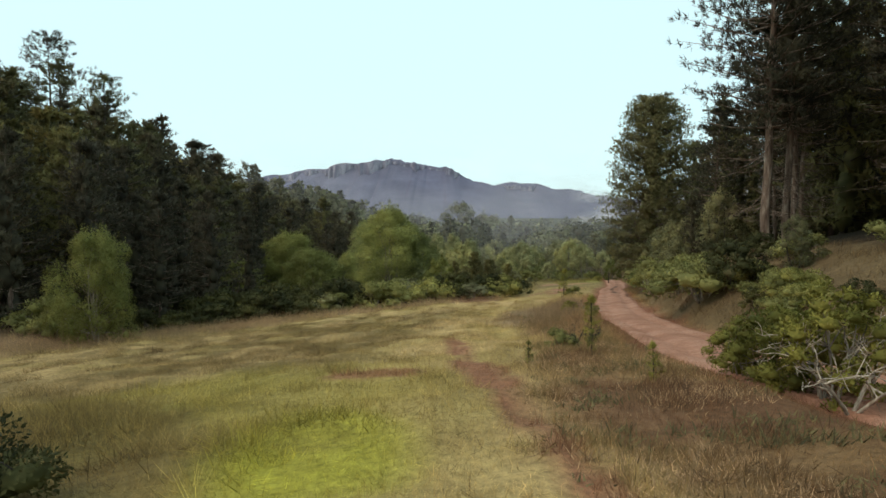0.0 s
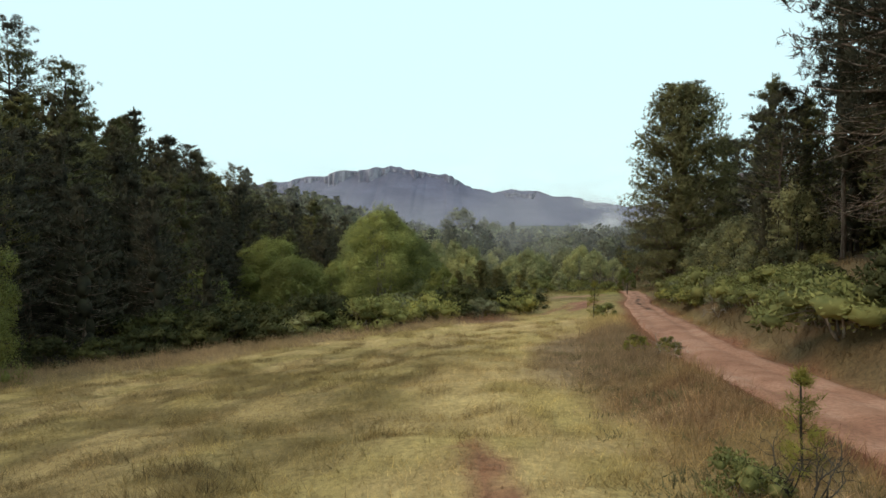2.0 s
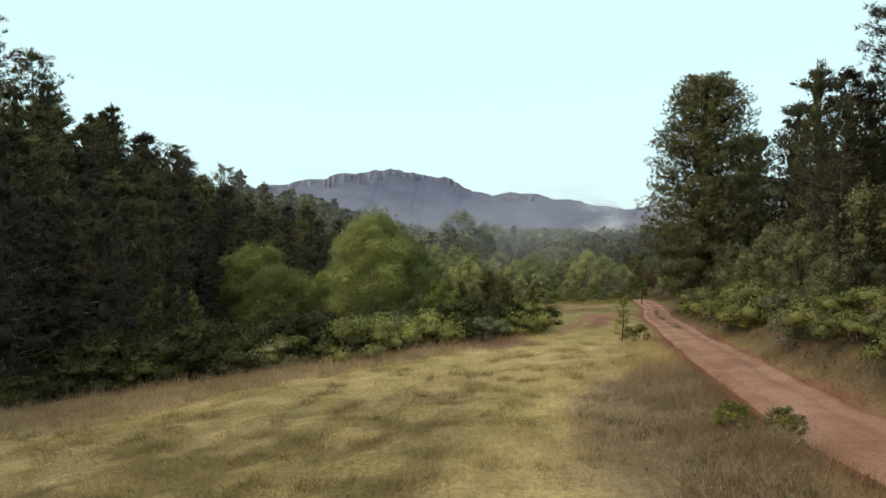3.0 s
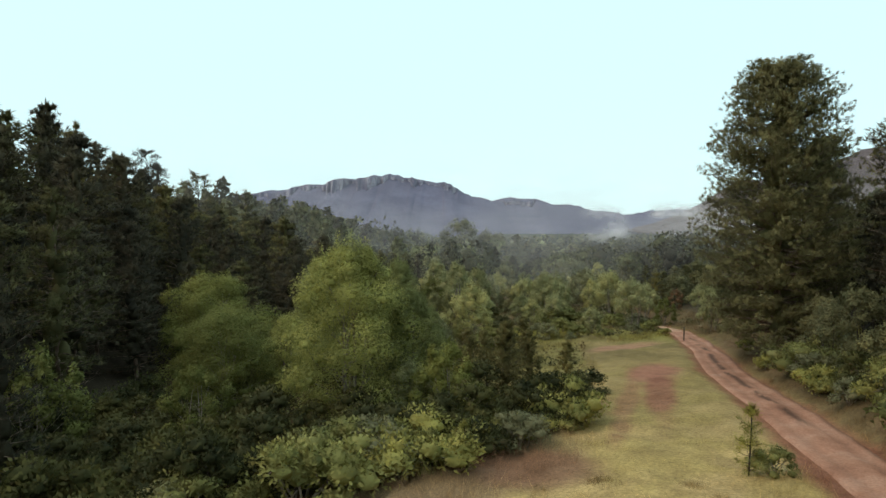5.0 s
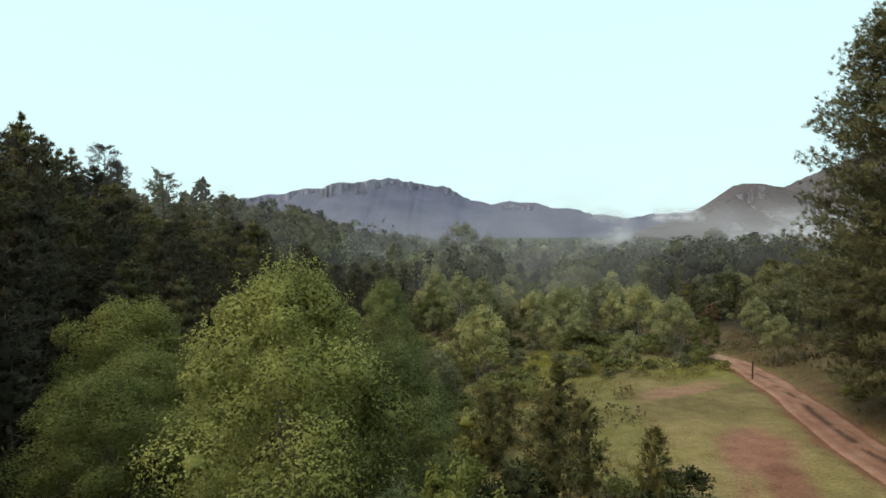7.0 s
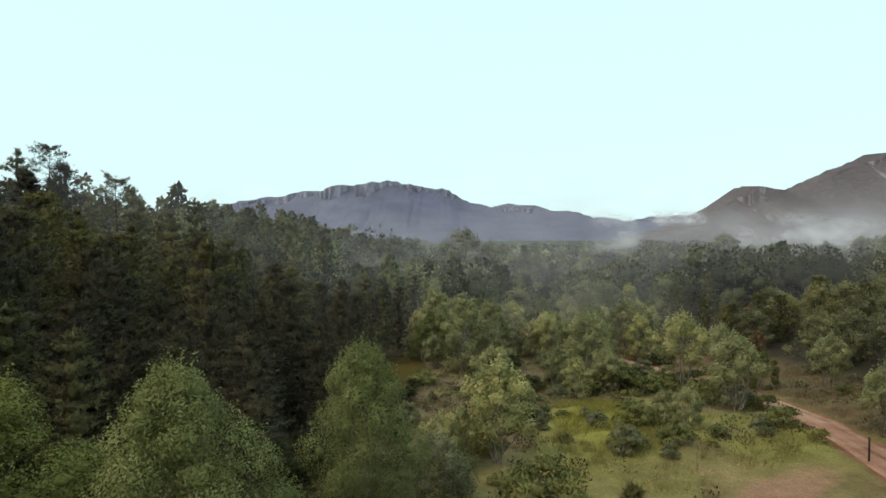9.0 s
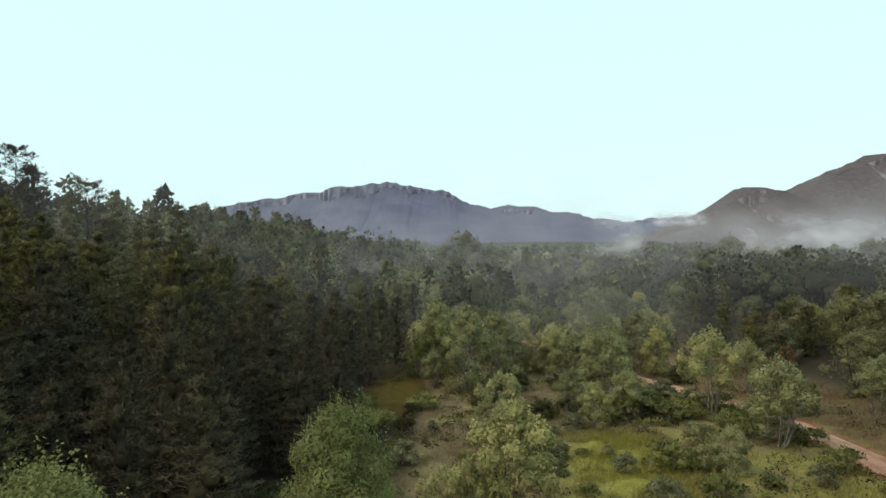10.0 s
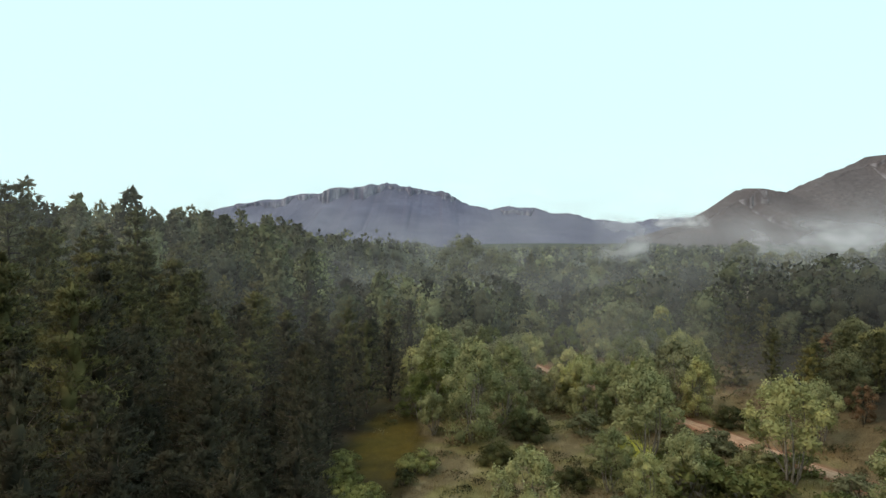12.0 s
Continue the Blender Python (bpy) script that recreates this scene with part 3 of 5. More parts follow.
def pine(height, bare, radius, whorls, limbs, pads, count, needle, width, needles, trunk_mat, dead=0, taper=0.62, trunk_r=None, lean=0.0, open_top=False, flat=0.42, rough=(0.6, 1.15), core=0.2):
    """A pine: trunk with limbs in uneven whorls, and pads of needle tufts. A lower taper makes a fuller, rounder top."""
    thing = new("pine_tree")
    wood, boughs = Tubes(), Tubes()
    r = trunk_r or 0.011 * height + 0.05
    sway = np.random.normal(size=2) * 0.012 * height + np.array([lean, 0])
    zs = np.linspace(-0.4, height * 0.985, 10)
    f = np.clip(zs / height, 0, 1)
    line = np.stack([sway[0] * f ** 1.5 + 0.05 * np.sin(zs), sway[1] * f ** 1.5 + 0.05 * np.cos(zs * 1.3), zs], 1)
    wood.add(line, r, 0.02, 8)
    pts, ways, hearts, widths = [], [], [], []
    for w in range(whorls):
        g = min(max((w + np.random.uniform(-0.4, 0.4)) / max(whorls - 1, 1), 0.0), 1.0)
        z = height * (bare + (0.97 - bare) * g)
        c = np.array([np.interp(z, zs, line[:, 0]), np.interp(z, zs, line[:, 1]), z])
        full = (1 - g) ** taper * (0.6 + 0.4 * min(1, g * 3.5))
        if open_top:
            full = 0.45 + 0.55 * math.sin(math.pi * min(1, 0.15 + g * 0.85))
        if core and w > 0:
            turn = np.random.uniform(0, 6.28)
            hearts.append(c + np.array([math.cos(turn), math.sin(turn), 0]) * radius * full * 0.12)
            widths.append((radius * full * core, radius * full * core, height * (0.97 - bare) / whorls * 1.1))
        for k in range(limbs):
            ang = 2 * math.pi * (k + np.random.uniform(-0.45, 0.45)) / limbs + w * 2.4
            reach = radius * full * np.random.uniform(*rough) + 0.12 * min(1, height / 6)
            up = reach * (np.random.uniform(-0.12, 0.3) + 0.5 * g)
            tip = c + np.array([math.cos(ang) * reach, math.sin(ang) * reach, up])
            path = bent(c, tip, -0.06 * reach, 0.12, 3)
            boughs.add(path, max(0.012, r * 0.26 * (1 - 0.7 * g)), 0.006, 3)
            out = unit(tip - c)
            s = np.random.uniform(0.3 if not open_top else 0.5, 1.03, pads) ** 0.8
            spots = np.stack([np.interp(s, np.linspace(0, 1, 3), path[:, q]) for q in range(3)], 1)
            fan = np.clip(np.random.normal(size=(pads, 3)), -1.4, 1.4) * min(reach * 0.15, 0.42) * np.array([1, 1, flat])
            pts.append(spots + fan)
            ways.append(np.repeat(out[None], pads, 0) * 0.7 + np.random.normal(size=(pads, 3)) * 0.4)
    pts.append(np.array([line[-1]]) + np.random.normal(size=(8, 3)) * 0.012 * height)
    ways.append(np.tile([[0, 0, 1.0]], (8, 1)))
    for k in range(dead):
        z = height * bare * np.random.uniform(0.25, 1.3)
        c = np.array([np.interp(z, zs, line[:, 0]), np.interp(z, zs, line[:, 1]), z])
        ang, reach = np.random.uniform(0, 2 * math.pi), radius * np.random.uniform(0.2, 0.7)
        tip = c + np.array([math.cos(ang) * reach, math.sin(ang) * reach, np.random.uniform(-0.4, 0.1) * reach])
        boughs.add(bent(c, tip, -0.1 * reach, 0.2), 0.022, 0.005, 3)
        for q in range(3):
            a = c + (tip - c) * np.random.uniform(0.4, 0.95)
            boughs.add(bent(a, a + np.random.normal(size=3) * 0.35 + (tip - c) * 0.15, 0, 0.2, 3), 0.009, 0.003, 3)
    v, fc, nm = needle_tufts(np.concatenate(pts), np.concatenate(ways), count, needle, width)
    if hearts:
        hv, hf, hn = clump_cores(hearts, widths, whorls)
        v, fc, nm = np.concatenate([v, hv]), (fc, hf + len(v)), np.concatenate([nm, unit(hn + np.array([0, 0, 0.2]))])
    else:
        fc = (fc,)
    trunk = part("trunk", wood.mesh("pine_trunk"), trunk_mat, thing)
    part("branchwork", boughs.mesh("pine_limbs"), trunk_mat, trunk, "", "stuff")
    part("crown", mesh_np("pine_crown", v, fc, None, True, nm), needles, thing)
    return thing


def broadleaf(name, height, spread, stems, lobes, leaves, leaf, mat, wood_mat, low=0.06, droop=0.2, shoots=6, dome=False, slim=0.75, heart=0.4):
    """A leafy tree: stems and boughs that carry rounded lobes of foliage, and upright shoots on the top ones."""
    thing = new(name)
    wood, boughs = Tubes(), Tubes()
    tops, lines = [], []
    for st in range(stems):
        ang = 2 * math.pi * st / stems + np.random.uniform(-0.5, 0.5)
        lean = spread * np.random.uniform(0.1, 0.4) * (stems > 1)
        top = np.array([math.cos(ang) * lean, math.sin(ang) * lean, height * np.random.uniform(0.72, 0.9)])
        line = bent((0.10 * math.cos(ang), 0.10 * math.sin(ang), -0.3), top, 0, 0.14, 7)
        wood.add(line, 0.011 * height + 0.015, 0.012, 6)
        lines.append(line)
    pos, way, nor, shade, hearts, widths = [], [], [], [], [], []
    for k in range(lobes):
        f = (k + 0.5) / lobes
        f = f ** 0.85
        ang = k * 2.39996 + np.random.uniform(-0.5, 0.5)
        env = 0.55 + 0.45 * (f / 0.45) ** 0.6 if f < 0.45 else ((1.03 - f) / 0.58) ** 0.56
        if dome:
            env = math.sqrt(max(0.02, 1 - ((f - 0.42) / 0.6) ** 2))
        size = spread * np.random.uniform(0.2, 0.42) * (1.08 - 0.4 * f)
        off = max(0.0, spread * env - size * 0.7) * np.random.uniform(0.45, 1.2)
        c = np.array([math.cos(ang) * off, math.sin(ang) * off, height * (low + (0.95 - low) * f) - size * 0.3])
        line = min(lines, key=lambda l: np.linalg.norm(l[3][:2] - c[:2]))
        root = line[min(6, max(1, int(f * 5)))]
        boughs.add(bent(root, c, 0.05, 0.15, 4), 0.03 * (1.1 - f), 0.008, 3)
        hearts.append(c)
        widths.append((size * heart, size * heart, size * heart * 0.8))
        d = unit(np.random.normal(size=(leaves, 3)) + np.array([math.cos(ang) * 0.35, math.sin(ang) * 0.35, 0.35]))
        p = c + d * size * np.array([1, 1, 0.85]) * np.random.uniform(0.5, 1.18, (leaves, 1)) ** 0.8
        p[:, 2] = np.maximum(p[:, 2], 0.05)
        n = unit(d + np.array([0, 0, 0.35]) + np.random.normal(size=d.shape) * 0.6)
        pos.append(p)
        nor.append(n)
        shade.append(unit(d * 0.8 + unit(p - np.array([0, 0, height * 0.4])) * 0.45 + np.random.normal(size=d.shape) * 0.10))
        way.append(unit(np.cross(n, np.random.normal(size=d.shape)) + np.array([0, 0, -droop]) + d * 0.25))
        for s in range(shoots if f > 0.45 else shoots // 3):
            a = c + unit(np.array([np.random.normal() * 0.6, np.random.normal() * 0.6, 1.0])) * size * 0.85
            e = a + np.array([np.random.normal() * 0.12, np.random.normal() * 0.12, 1.0]) * np.random.uniform(0.2, 0.6) * (0.5 + height / 12)
            q = np.random.uniform(0, 1.0, 9)[:, None]
            pos.append(a + (e - a) * q + np.random.normal(size=(9, 3)) * 0.035)
            way.append(unit(np.random.normal(size=(9, 3)) + np.array([0, 0, 0.3 - droop])))
            nor.append(unit(np.random.normal(size=(9, 3)) * 0.6 + np.array([0, 0, 1.0])))
            shade.append(unit(np.random.normal(size=(9, 3)) * 0.3 + np.array([0, 0, 1.0])))
    pos, way, nor = np.concatenate(pos), np.concatenate(way), np.concatenate(nor)
    ln = leaf * np.random.uniform(0.7, 1.25, len(pos))
    v, f = leaf_arrays(pos, way, nor, ln, ln * slim)
    hv, hf, hn = clump_cores(hearts, widths, lobes)
    hv[:, 2] = np.maximum(hv[:, 2], 0.08)
    v, f = np.concatenate([v, hv]), np.concatenate([f, hf + len(v)])
    trunk = part("trunk", wood.mesh(name + "_trunk"), wood_mat, thing)
    part("branchwork", boughs.mesh(name + "_limbs"), wood_mat, trunk, "", "stuff")
    part("crown", mesh_np(name + "_crown", v, f, None, True, np.concatenate([np.repeat(np.concatenate(shade), 4, 0), unit(hn + np.array([0, 0, 0.2]))])), mat, thing)
    return thing


def bush(name, height, radius, tips, leaves, leaf, mat, wood_mat, flat=0.5, low=0.4, heads=17):
    """A rounded shrub: bare forking stems that carry separate rounded heads of upturned leaf rosettes."""
    thing = new(name)
    wood, twigs = Tubes(), Tubes()
    mids = []
    for s in range(7):
        ang = 2 * math.pi * s / 7 + np.random.uniform(-0.4, 0.4)
        mid = np.array([math.cos(ang), math.sin(ang), 0]) * radius * np.random.uniform(0.15, 0.5) + np.array([0, 0, height * np.random.uniform(0.35, 0.55)])
        wood.add(bent((0.06 * math.cos(ang), 0.06 * math.sin(ang), -0.15), mid, -0.05, 0.25, 5), 0.035, 0.016, 5)
        mids.append(mid)
    p, up, shade, hearts, widths = [], [], [], [], []
    each = max(4, tips * leaves // heads)
    for k in range(heads):
        u = math.sqrt((k + 0.5) / heads)
        ang = k * 2.39996 + np.random.uniform(-0.35, 0.35)
        size = radius * np.random.uniform(0.24, 0.40) * math.sqrt(17 / heads)
        level = height * (1 - flat * u ** 2.4) * (np.random.uniform(low * 0.7, 0.8) if k % 3 == 0 else np.random.uniform(0.82, 1.05))
        c = np.array([math.cos(ang) * u * (radius - 0.5 * size), math.sin(ang) * u * (radius - 0.5 * size), max(0.6 * size, level - 0.55 * size)])
        root = min(mids, key=lambda m: np.linalg.norm(m - c))
        twigs.add(bent(root, c, 0.0, 0.25, 4), 0.016, 0.006, 3)
        d = unit(np.random.normal(size=(each, 3)) + np.array([math.cos(ang) * 0.4 * u, math.sin(ang) * 0.4 * u, 0.75]))
        at = c + d * size * np.array([1, 1, 0.62]) * np.random.uniform(0.72, 1.12, (each, 1))
        at[:, 2] = np.maximum(at[:, 2], 0.05)
        p.append(at)
        up.append(d)
        shade.append(unit(d + np.array([0, 0, 0.15]) + np.random.normal(size=d.shape) * 0.12))
        hearts.append(c)
        widths.append((size * 0.6, size * 0.6, size * 0.36))
    p, up = np.concatenate(p), np.concatenate(up)
    d = unit(up * 0.75 + np.random.normal(size=p.shape) * 0.6)
    ln = leaf * np.random.uniform(0.7, 1.25, len(p))
    v, f = leaf_arrays(p, d, unit(up + np.random.normal(size=p.shape) * 0.45), ln, ln * 0.5)
    hv, hf, hn = clump_cores(hearts, widths, heads)
    hv[:, 2] = np.maximum(hv[:, 2], 0.05)
    stem = part("stem", wood.mesh(name + "_stem"), wood_mat, thing)
    part("branchwork", twigs.mesh(name + "_twigs"), wood_mat, stem, "", "stuff")
    v, f = np.concatenate([v, hv]), np.concatenate([f, hf + len(v)])
    part("crown", mesh_np(name + "_crown", v, f, None, True, np.concatenate([np.repeat(np.concatenate(shade), 4, 0), hn])), mat, thing)
    return thing


class Planter:
    """Plants copies of a few grown models, each the first time as itself."""

    def __init__(self, models, category):
        self.models, self.heights, self.used, self.category = models, [m for _, m in models], set(), category

    def plant(self, x, y, height, label, group="", kind=None, turn=None, wide=1.0):
        i = random.randrange(len(self.models)) if kind is None else kind
        model, tall = self.models[i]
        s = height / tall
        turn = random.uniform(0, 360) if turn is None else turn
        m = pose(x, y, gz(x, y) - 0.03, random.uniform(-1.5, 1.5), random.uniform(-1.5, 1.5), turn) @ Matrix.Diagonal((s * wide, s * wide, s, 1))
        if i in self.used:
            ob = copy_thing(model, m)
            ob.matrix_basis = m
        else:
            self.used.add(i)
            ob = model
            ob.matrix_basis = m
        return tagged(ob, label, self.category, group)


PLACED = []


def free(x, y, gap):
    """Whether nothing was planted nearer than gap; notes the place if so."""
    for px, py, pg in PLACED:
        if (px - x) ** 2 + (py - y) ** 2 < (0.5 * (gap + pg)) ** 2:
            return False
    PLACED.append((x, y, gap))
    return True


def take(x, y, gap):
    PLACED.append((x, y, gap))


def path_clear(x, y, half=2.2):
    """Keeps tall things off the line of the flight and off the road."""
    return abs(x + 0.5) > half and abs(x - float(road_x(y))) > 1.9

# ---- grown models ----
FOREST_PINES = Planter([
    (pine(14, 0.125, 3.0, 15, 6, 9, 5, 0.46, 0.135, DARK_NEEDLES, DARK_BARK, 0, 0.45), 14),
    (pine(15, 0.20, 2.8, 14, 6, 9, 5, 0.46, 0.135, PINE_NEEDLES, DARK_BARK, 6, 0.5), 15),
    (pine(12, 0.05, 3.0, 14, 6, 9, 5, 0.44, 0.135, DARK_NEEDLES, DARK_BARK, 0, 0.45), 12),
    (pine(10, 0.04, 2.7, 13, 6, 9, 5, 0.42, 0.125, PINE_NEEDLES, DARK_BARK, 0, 0.45), 10),
    (pine(11, 0.04, 3.0, 13, 6, 9, 5, 0.42, 0.125, WARM_NEEDLES, DARK_BARK, 0, 0.45), 11),
], "pine tree")
EDGE_PINES = Planter([
    (pine(11, 0.06, 2.7, 16, 6, 10, 8, 0.30, 0.066, DARK_NEEDLES, PINE_BARK, 4, 0.47), 11),
    (pine(12, 0.14, 2.8, 16, 6, 10, 8, 0.30, 0.066, PINE_NEEDLES, PINE_BARK, 10, 0.5), 12),
    (pine(10, 0.05, 2.6, 15, 6, 10, 8, 0.28, 0.066, WARM_NEEDLES, PINE_BARK, 4, 0.45), 10),
], "pine tree")
OPEN_PINES = Planter([
    (pine(20, 0.48, 3.8, 13, 5, 16, 10, 0.40, 0.06, DARK_NEEDLES, DARK_BARK, 14, 0.6, None, 0, True, core=0), 20),
    (pine(17, 0.50, 2.8, 13, 5, 14, 10, 0.36, 0.06, PINE_NEEDLES, DARK_BARK, 10, 0.6, None, 0, True, core=0), 17),
], "pine tree")
TALL_PINES = Planter([
    (pine(19, 0.30, 4.4, 25, 6, 16, 11, 0.30, 0.05, DARK_NEEDLES, PINE_BARK, 45, 0.5, 0.22, 0.7, False, 0.3, core=0), 19),
    (pine(18, 0.32, 3.4, 22, 5, 15, 11, 0.32, 0.055, DARK_NEEDLES, PINE_BARK, 50, 0.5, 0.18, -0.5, False, 0.3, core=0.15), 18),
], "pine tree")
BROAD_PINE = Planter([(pine(21, 0.07, 6.6, 32, 14, 36, 15, 0.23, 0.048, BROAD_NEEDLES, PINE_BARK, 10, 0.42, 0.34, 0, False, 0.4, (0.84, 1.02)), 21)], "pine tree")
SAPLINGS = Planter([
    (pine(2.2, 0.10, 0.55, 9, 4, 3, 14, 0.22, 0.016, SHRUB_LEAVES, DARK_BARK, 0, 0.62, 0.03, core=0), 2.2),
    (pine(4.2, 0.06, 1.3, 14, 5, 7, 10, 0.24, 0.045, WARM_NEEDLES, DARK_BARK, 0, 0.6, 0.05), 4.2),
], "young pine")
BIG_ALDERS = Planter([
    (broadleaf("alder_tree", 8.4, 3.2, 5, 60, 1150, 0.082, BIG_LEAVES, GREY_BARK, 0.03, 0.5, 16, False, 0.55, 0.22), 8.4),
    (broadleaf("alder_tree", 8.2, 2.7, 4, 50, 1150, 0.082, BIG_LEAVES, GREY_BARK, 0.06, 0.6, 18, False, 0.55, 0.22), 8.2),
    (broadleaf("alder_tree", 6.4, 3.0, 5, 48, 1000, 0.082, BRIGHT_LEAVES, GREY_BARK, 0.05, 0.3, 9, True, 0.6, 0.22), 6.4),
], "alder tree")
ALDERS = Planter([
    (broadleaf("alder_tree", 7.5, 2.6, 4, 26, 290, 0.172, ALDER_LEAVES, GREY_BARK), 7.5),
    (broadleaf("alder_tree", 6.0, 2.5, 3, 22, 290, 0.166, ALDER_LEAVES, GREY_BARK, 0.06, 0.2, 6, True), 6.0),
    (broadleaf("alder_tree", 5.6, 2.3, 3, 22, 300, 0.150, BRIGHT_LEAVES, GREY_BARK, 0.06, 0.2, 6, True), 5.6),
    (broadleaf("alder_tree", 5.0, 2.0, 3, 20, 280, 0.138, ALDER_LEAVES, GREY_BARK, 0.38), 5.0),
    (broadleaf("alder_tree", 6.0, 3.4, 4, 26, 280, 0.182, GREY_LEAVES, GREY_BARK, 0.06, 0.2, 6, True), 6.0),
], "alder tree")
BUSHES = Planter([
    (bush("bush", 1.5, 1.15, 120, 11, 0.18, BUSH_LEAVES, GREY_BARK), 1.5),
    (bush("bush", 1.3, 1.35, 126, 11, 0.18, BUSH_LEAVES, GREY_BARK, 0.35), 1.3),
    (bush("bush", 1.8, 1.2, 126, 11, 0.17, GREY_LEAVES, GREY_BARK), 1.8),
], "bush")
THICKET_BUSHES = Planter([
    (bush("bush", 1.6, 1.25, 125, 14, 0.138, DARK_LEAVES, DARK_BARK), 1.6),
    (bush("bush", 1.4, 1.4, 125, 14, 0.138, BUSH_LEAVES, DARK_BARK, 0.4), 1.4),
    (bush("bush", 1.9, 1.2, 125, 14, 0.138, DARK_LEAVES, DARK_BARK), 1.9),
], "bush")
NEAR_BUSHES = Planter([
    (bush("bush", 1.4, 1.2, 112, 21, 0.103, BUSH_LEAVES, GREY_BARK, 0.5, 0.55), 1.4),
    (bush("bush", 1.2, 1.4, 112, 21, 0.103, BUSH_LEAVES, GREY_BARK, 0.3, 0.55), 1.2),
    (bush("bush", 1.5, 1.1, 112, 21, 0.103, GREY_LEAVES, GREY_BARK, 0.5, 0.55), 1.5),
], "bush")
SHRUBS = Planter([
    (bush("shrub", 1.7, 1.3, 300, 26, 0.068, SHRUB_LEAVES, GREY_BARK, 0.6, 0.2, 44), 1.7),
    (bush("shrub", 1.9, 1.1, 260, 26, 0.068, SHRUB_LEAVES, GREY_BARK, 0.45, 0.2, 40), 1.9),
], "shrub")
DARK_SHRUBS = Planter([(bush("bush", 1.2, 1.1, 260, 26, 0.06, DARK_LEAVES, DARK_BARK, 0.5, 0.25), 1.2)], "bush")
OLIVE_TREES = Planter([
    (broadleaf("oak_tree", 7.0, 2.9, 3, 24, 200, 0.168, OLIVE_LEAVES, DARK_BARK, 0.10, 0.15, 3), 7.0),
    (broadleaf("oak_tree", 6.0, 3.0, 3, 22, 200, 0.168, OLIVE_LEAVES, DARK_BARK, 0.06, 0.15, 2), 6.0),
    (broadleaf("oak_tree", 5.0, 2.0, 2, 16, 240, 0.13, RUST_LEAVES, DARK_BARK, 0.10, 0.15, 3), 5.0),
], "oak tree")

# ---- trees whose places stand out ----
for x, y, h, kind in ((-50, 79, 22, 0), (-39.5, 72, 17.5, 1), (-46, 74, 18, 1), (-37.5, 118.3, 15, 1), (-47, 121, 16.5, 0)):
    take(x, y, 4)
    OPEN_PINES.plant(x, y, h, "tall open-crowned pine standing above the forest slope", "pines on the forest slope", kind)
for x, y, h, kind in ((-38.3, 82.6, 15.5, 0), (-41.5, 88, 15, 1), (-45, 95, 15.5, 0), (-49, 101, 16.5, 1), (-53, 108, 17.5, 0), (-56, 117, 19, 1), (-60, 123, 18.5, 0), (-51, 115, 16, 0), (-43, 104, 13.5, 1),
                      (-46, 84, 16.5, 0), (-52, 92, 17.5, 1), (-58, 102, 18, 0), (-63, 112, 18, 1), (-42, 110, 13, 0), (-57, 130, 16.5, 1), (-66, 130, 18, 0)):
    take(x, y, 3)
    FOREST_PINES.plant(x, y, h, "tall dark pine on the skyline of the slope", "pines on the forest slope", kind, None, 0.95)
for x, y, h, kind in ((14.6, 27.6, 19, 0), (15.9, 28.3, 18, 1), (19.0, 33.0, 18, 0), (20.5, 26.5, 19, 1), (22.5, 38.5, 17, 1), (18.5, 42.0, 10.5, 0), (25, 46, 17, 1), (17.5, 22.5, 17, 1)):
    take(x, y, 3)
    TALL_PINES.plant(x, y, h, "tall pine with bare reddish trunk above the road bank", "pines above the road", kind)
take(23.2, 67.3, 8)
BROAD_PINE.plant(23.2, 67.3, 20.5, "broad full-crowned old pine beside the dirt road", "", 0)
for x, y, h, kind, wide in ((-4.6, 52.8, 8.4, 0, 1.18), (-8.2, 66.0, 8.4, 1, 1.1), (-3.9, 71.8, 8.3, 1, 0.9), (-2.0, 54.5, 6.0, 1, 1.18)):
    BIG_ALDERS.plant(x, y, h, "large light green alder rising over the valley scrub", "alders in the valley", kind, None, wide)
    take(x, y, 3.2)
BIG_ALDERS.plant(-9.5, 60.5, 5.0, "leafy green alder in the valley thicket", "alders in the valley", 1, None, 1.1)
take(-9.5, 60.5, 3)
BIG_ALDERS.plant(-15.6, 27.2, 5.1, "green alder before the dark forest edge", "alders in the valley", 2, None, 0.8)
take(-15.6, 27.2, 3)
for x, y, h, kind, wide in ((-12.3, 57.5, 5.2, 2, 1.3), (-17.5, 69.8, 7.2, 2, 1.35), (-14.0, 64.0, 5.4, 2, 1.4)):
    take(x, y, 4)
    BIG_ALDERS.plant(x, y, h, "broad yellow-green alder at the foot of the pine slope", "alders in the valley", 2, None, wide)
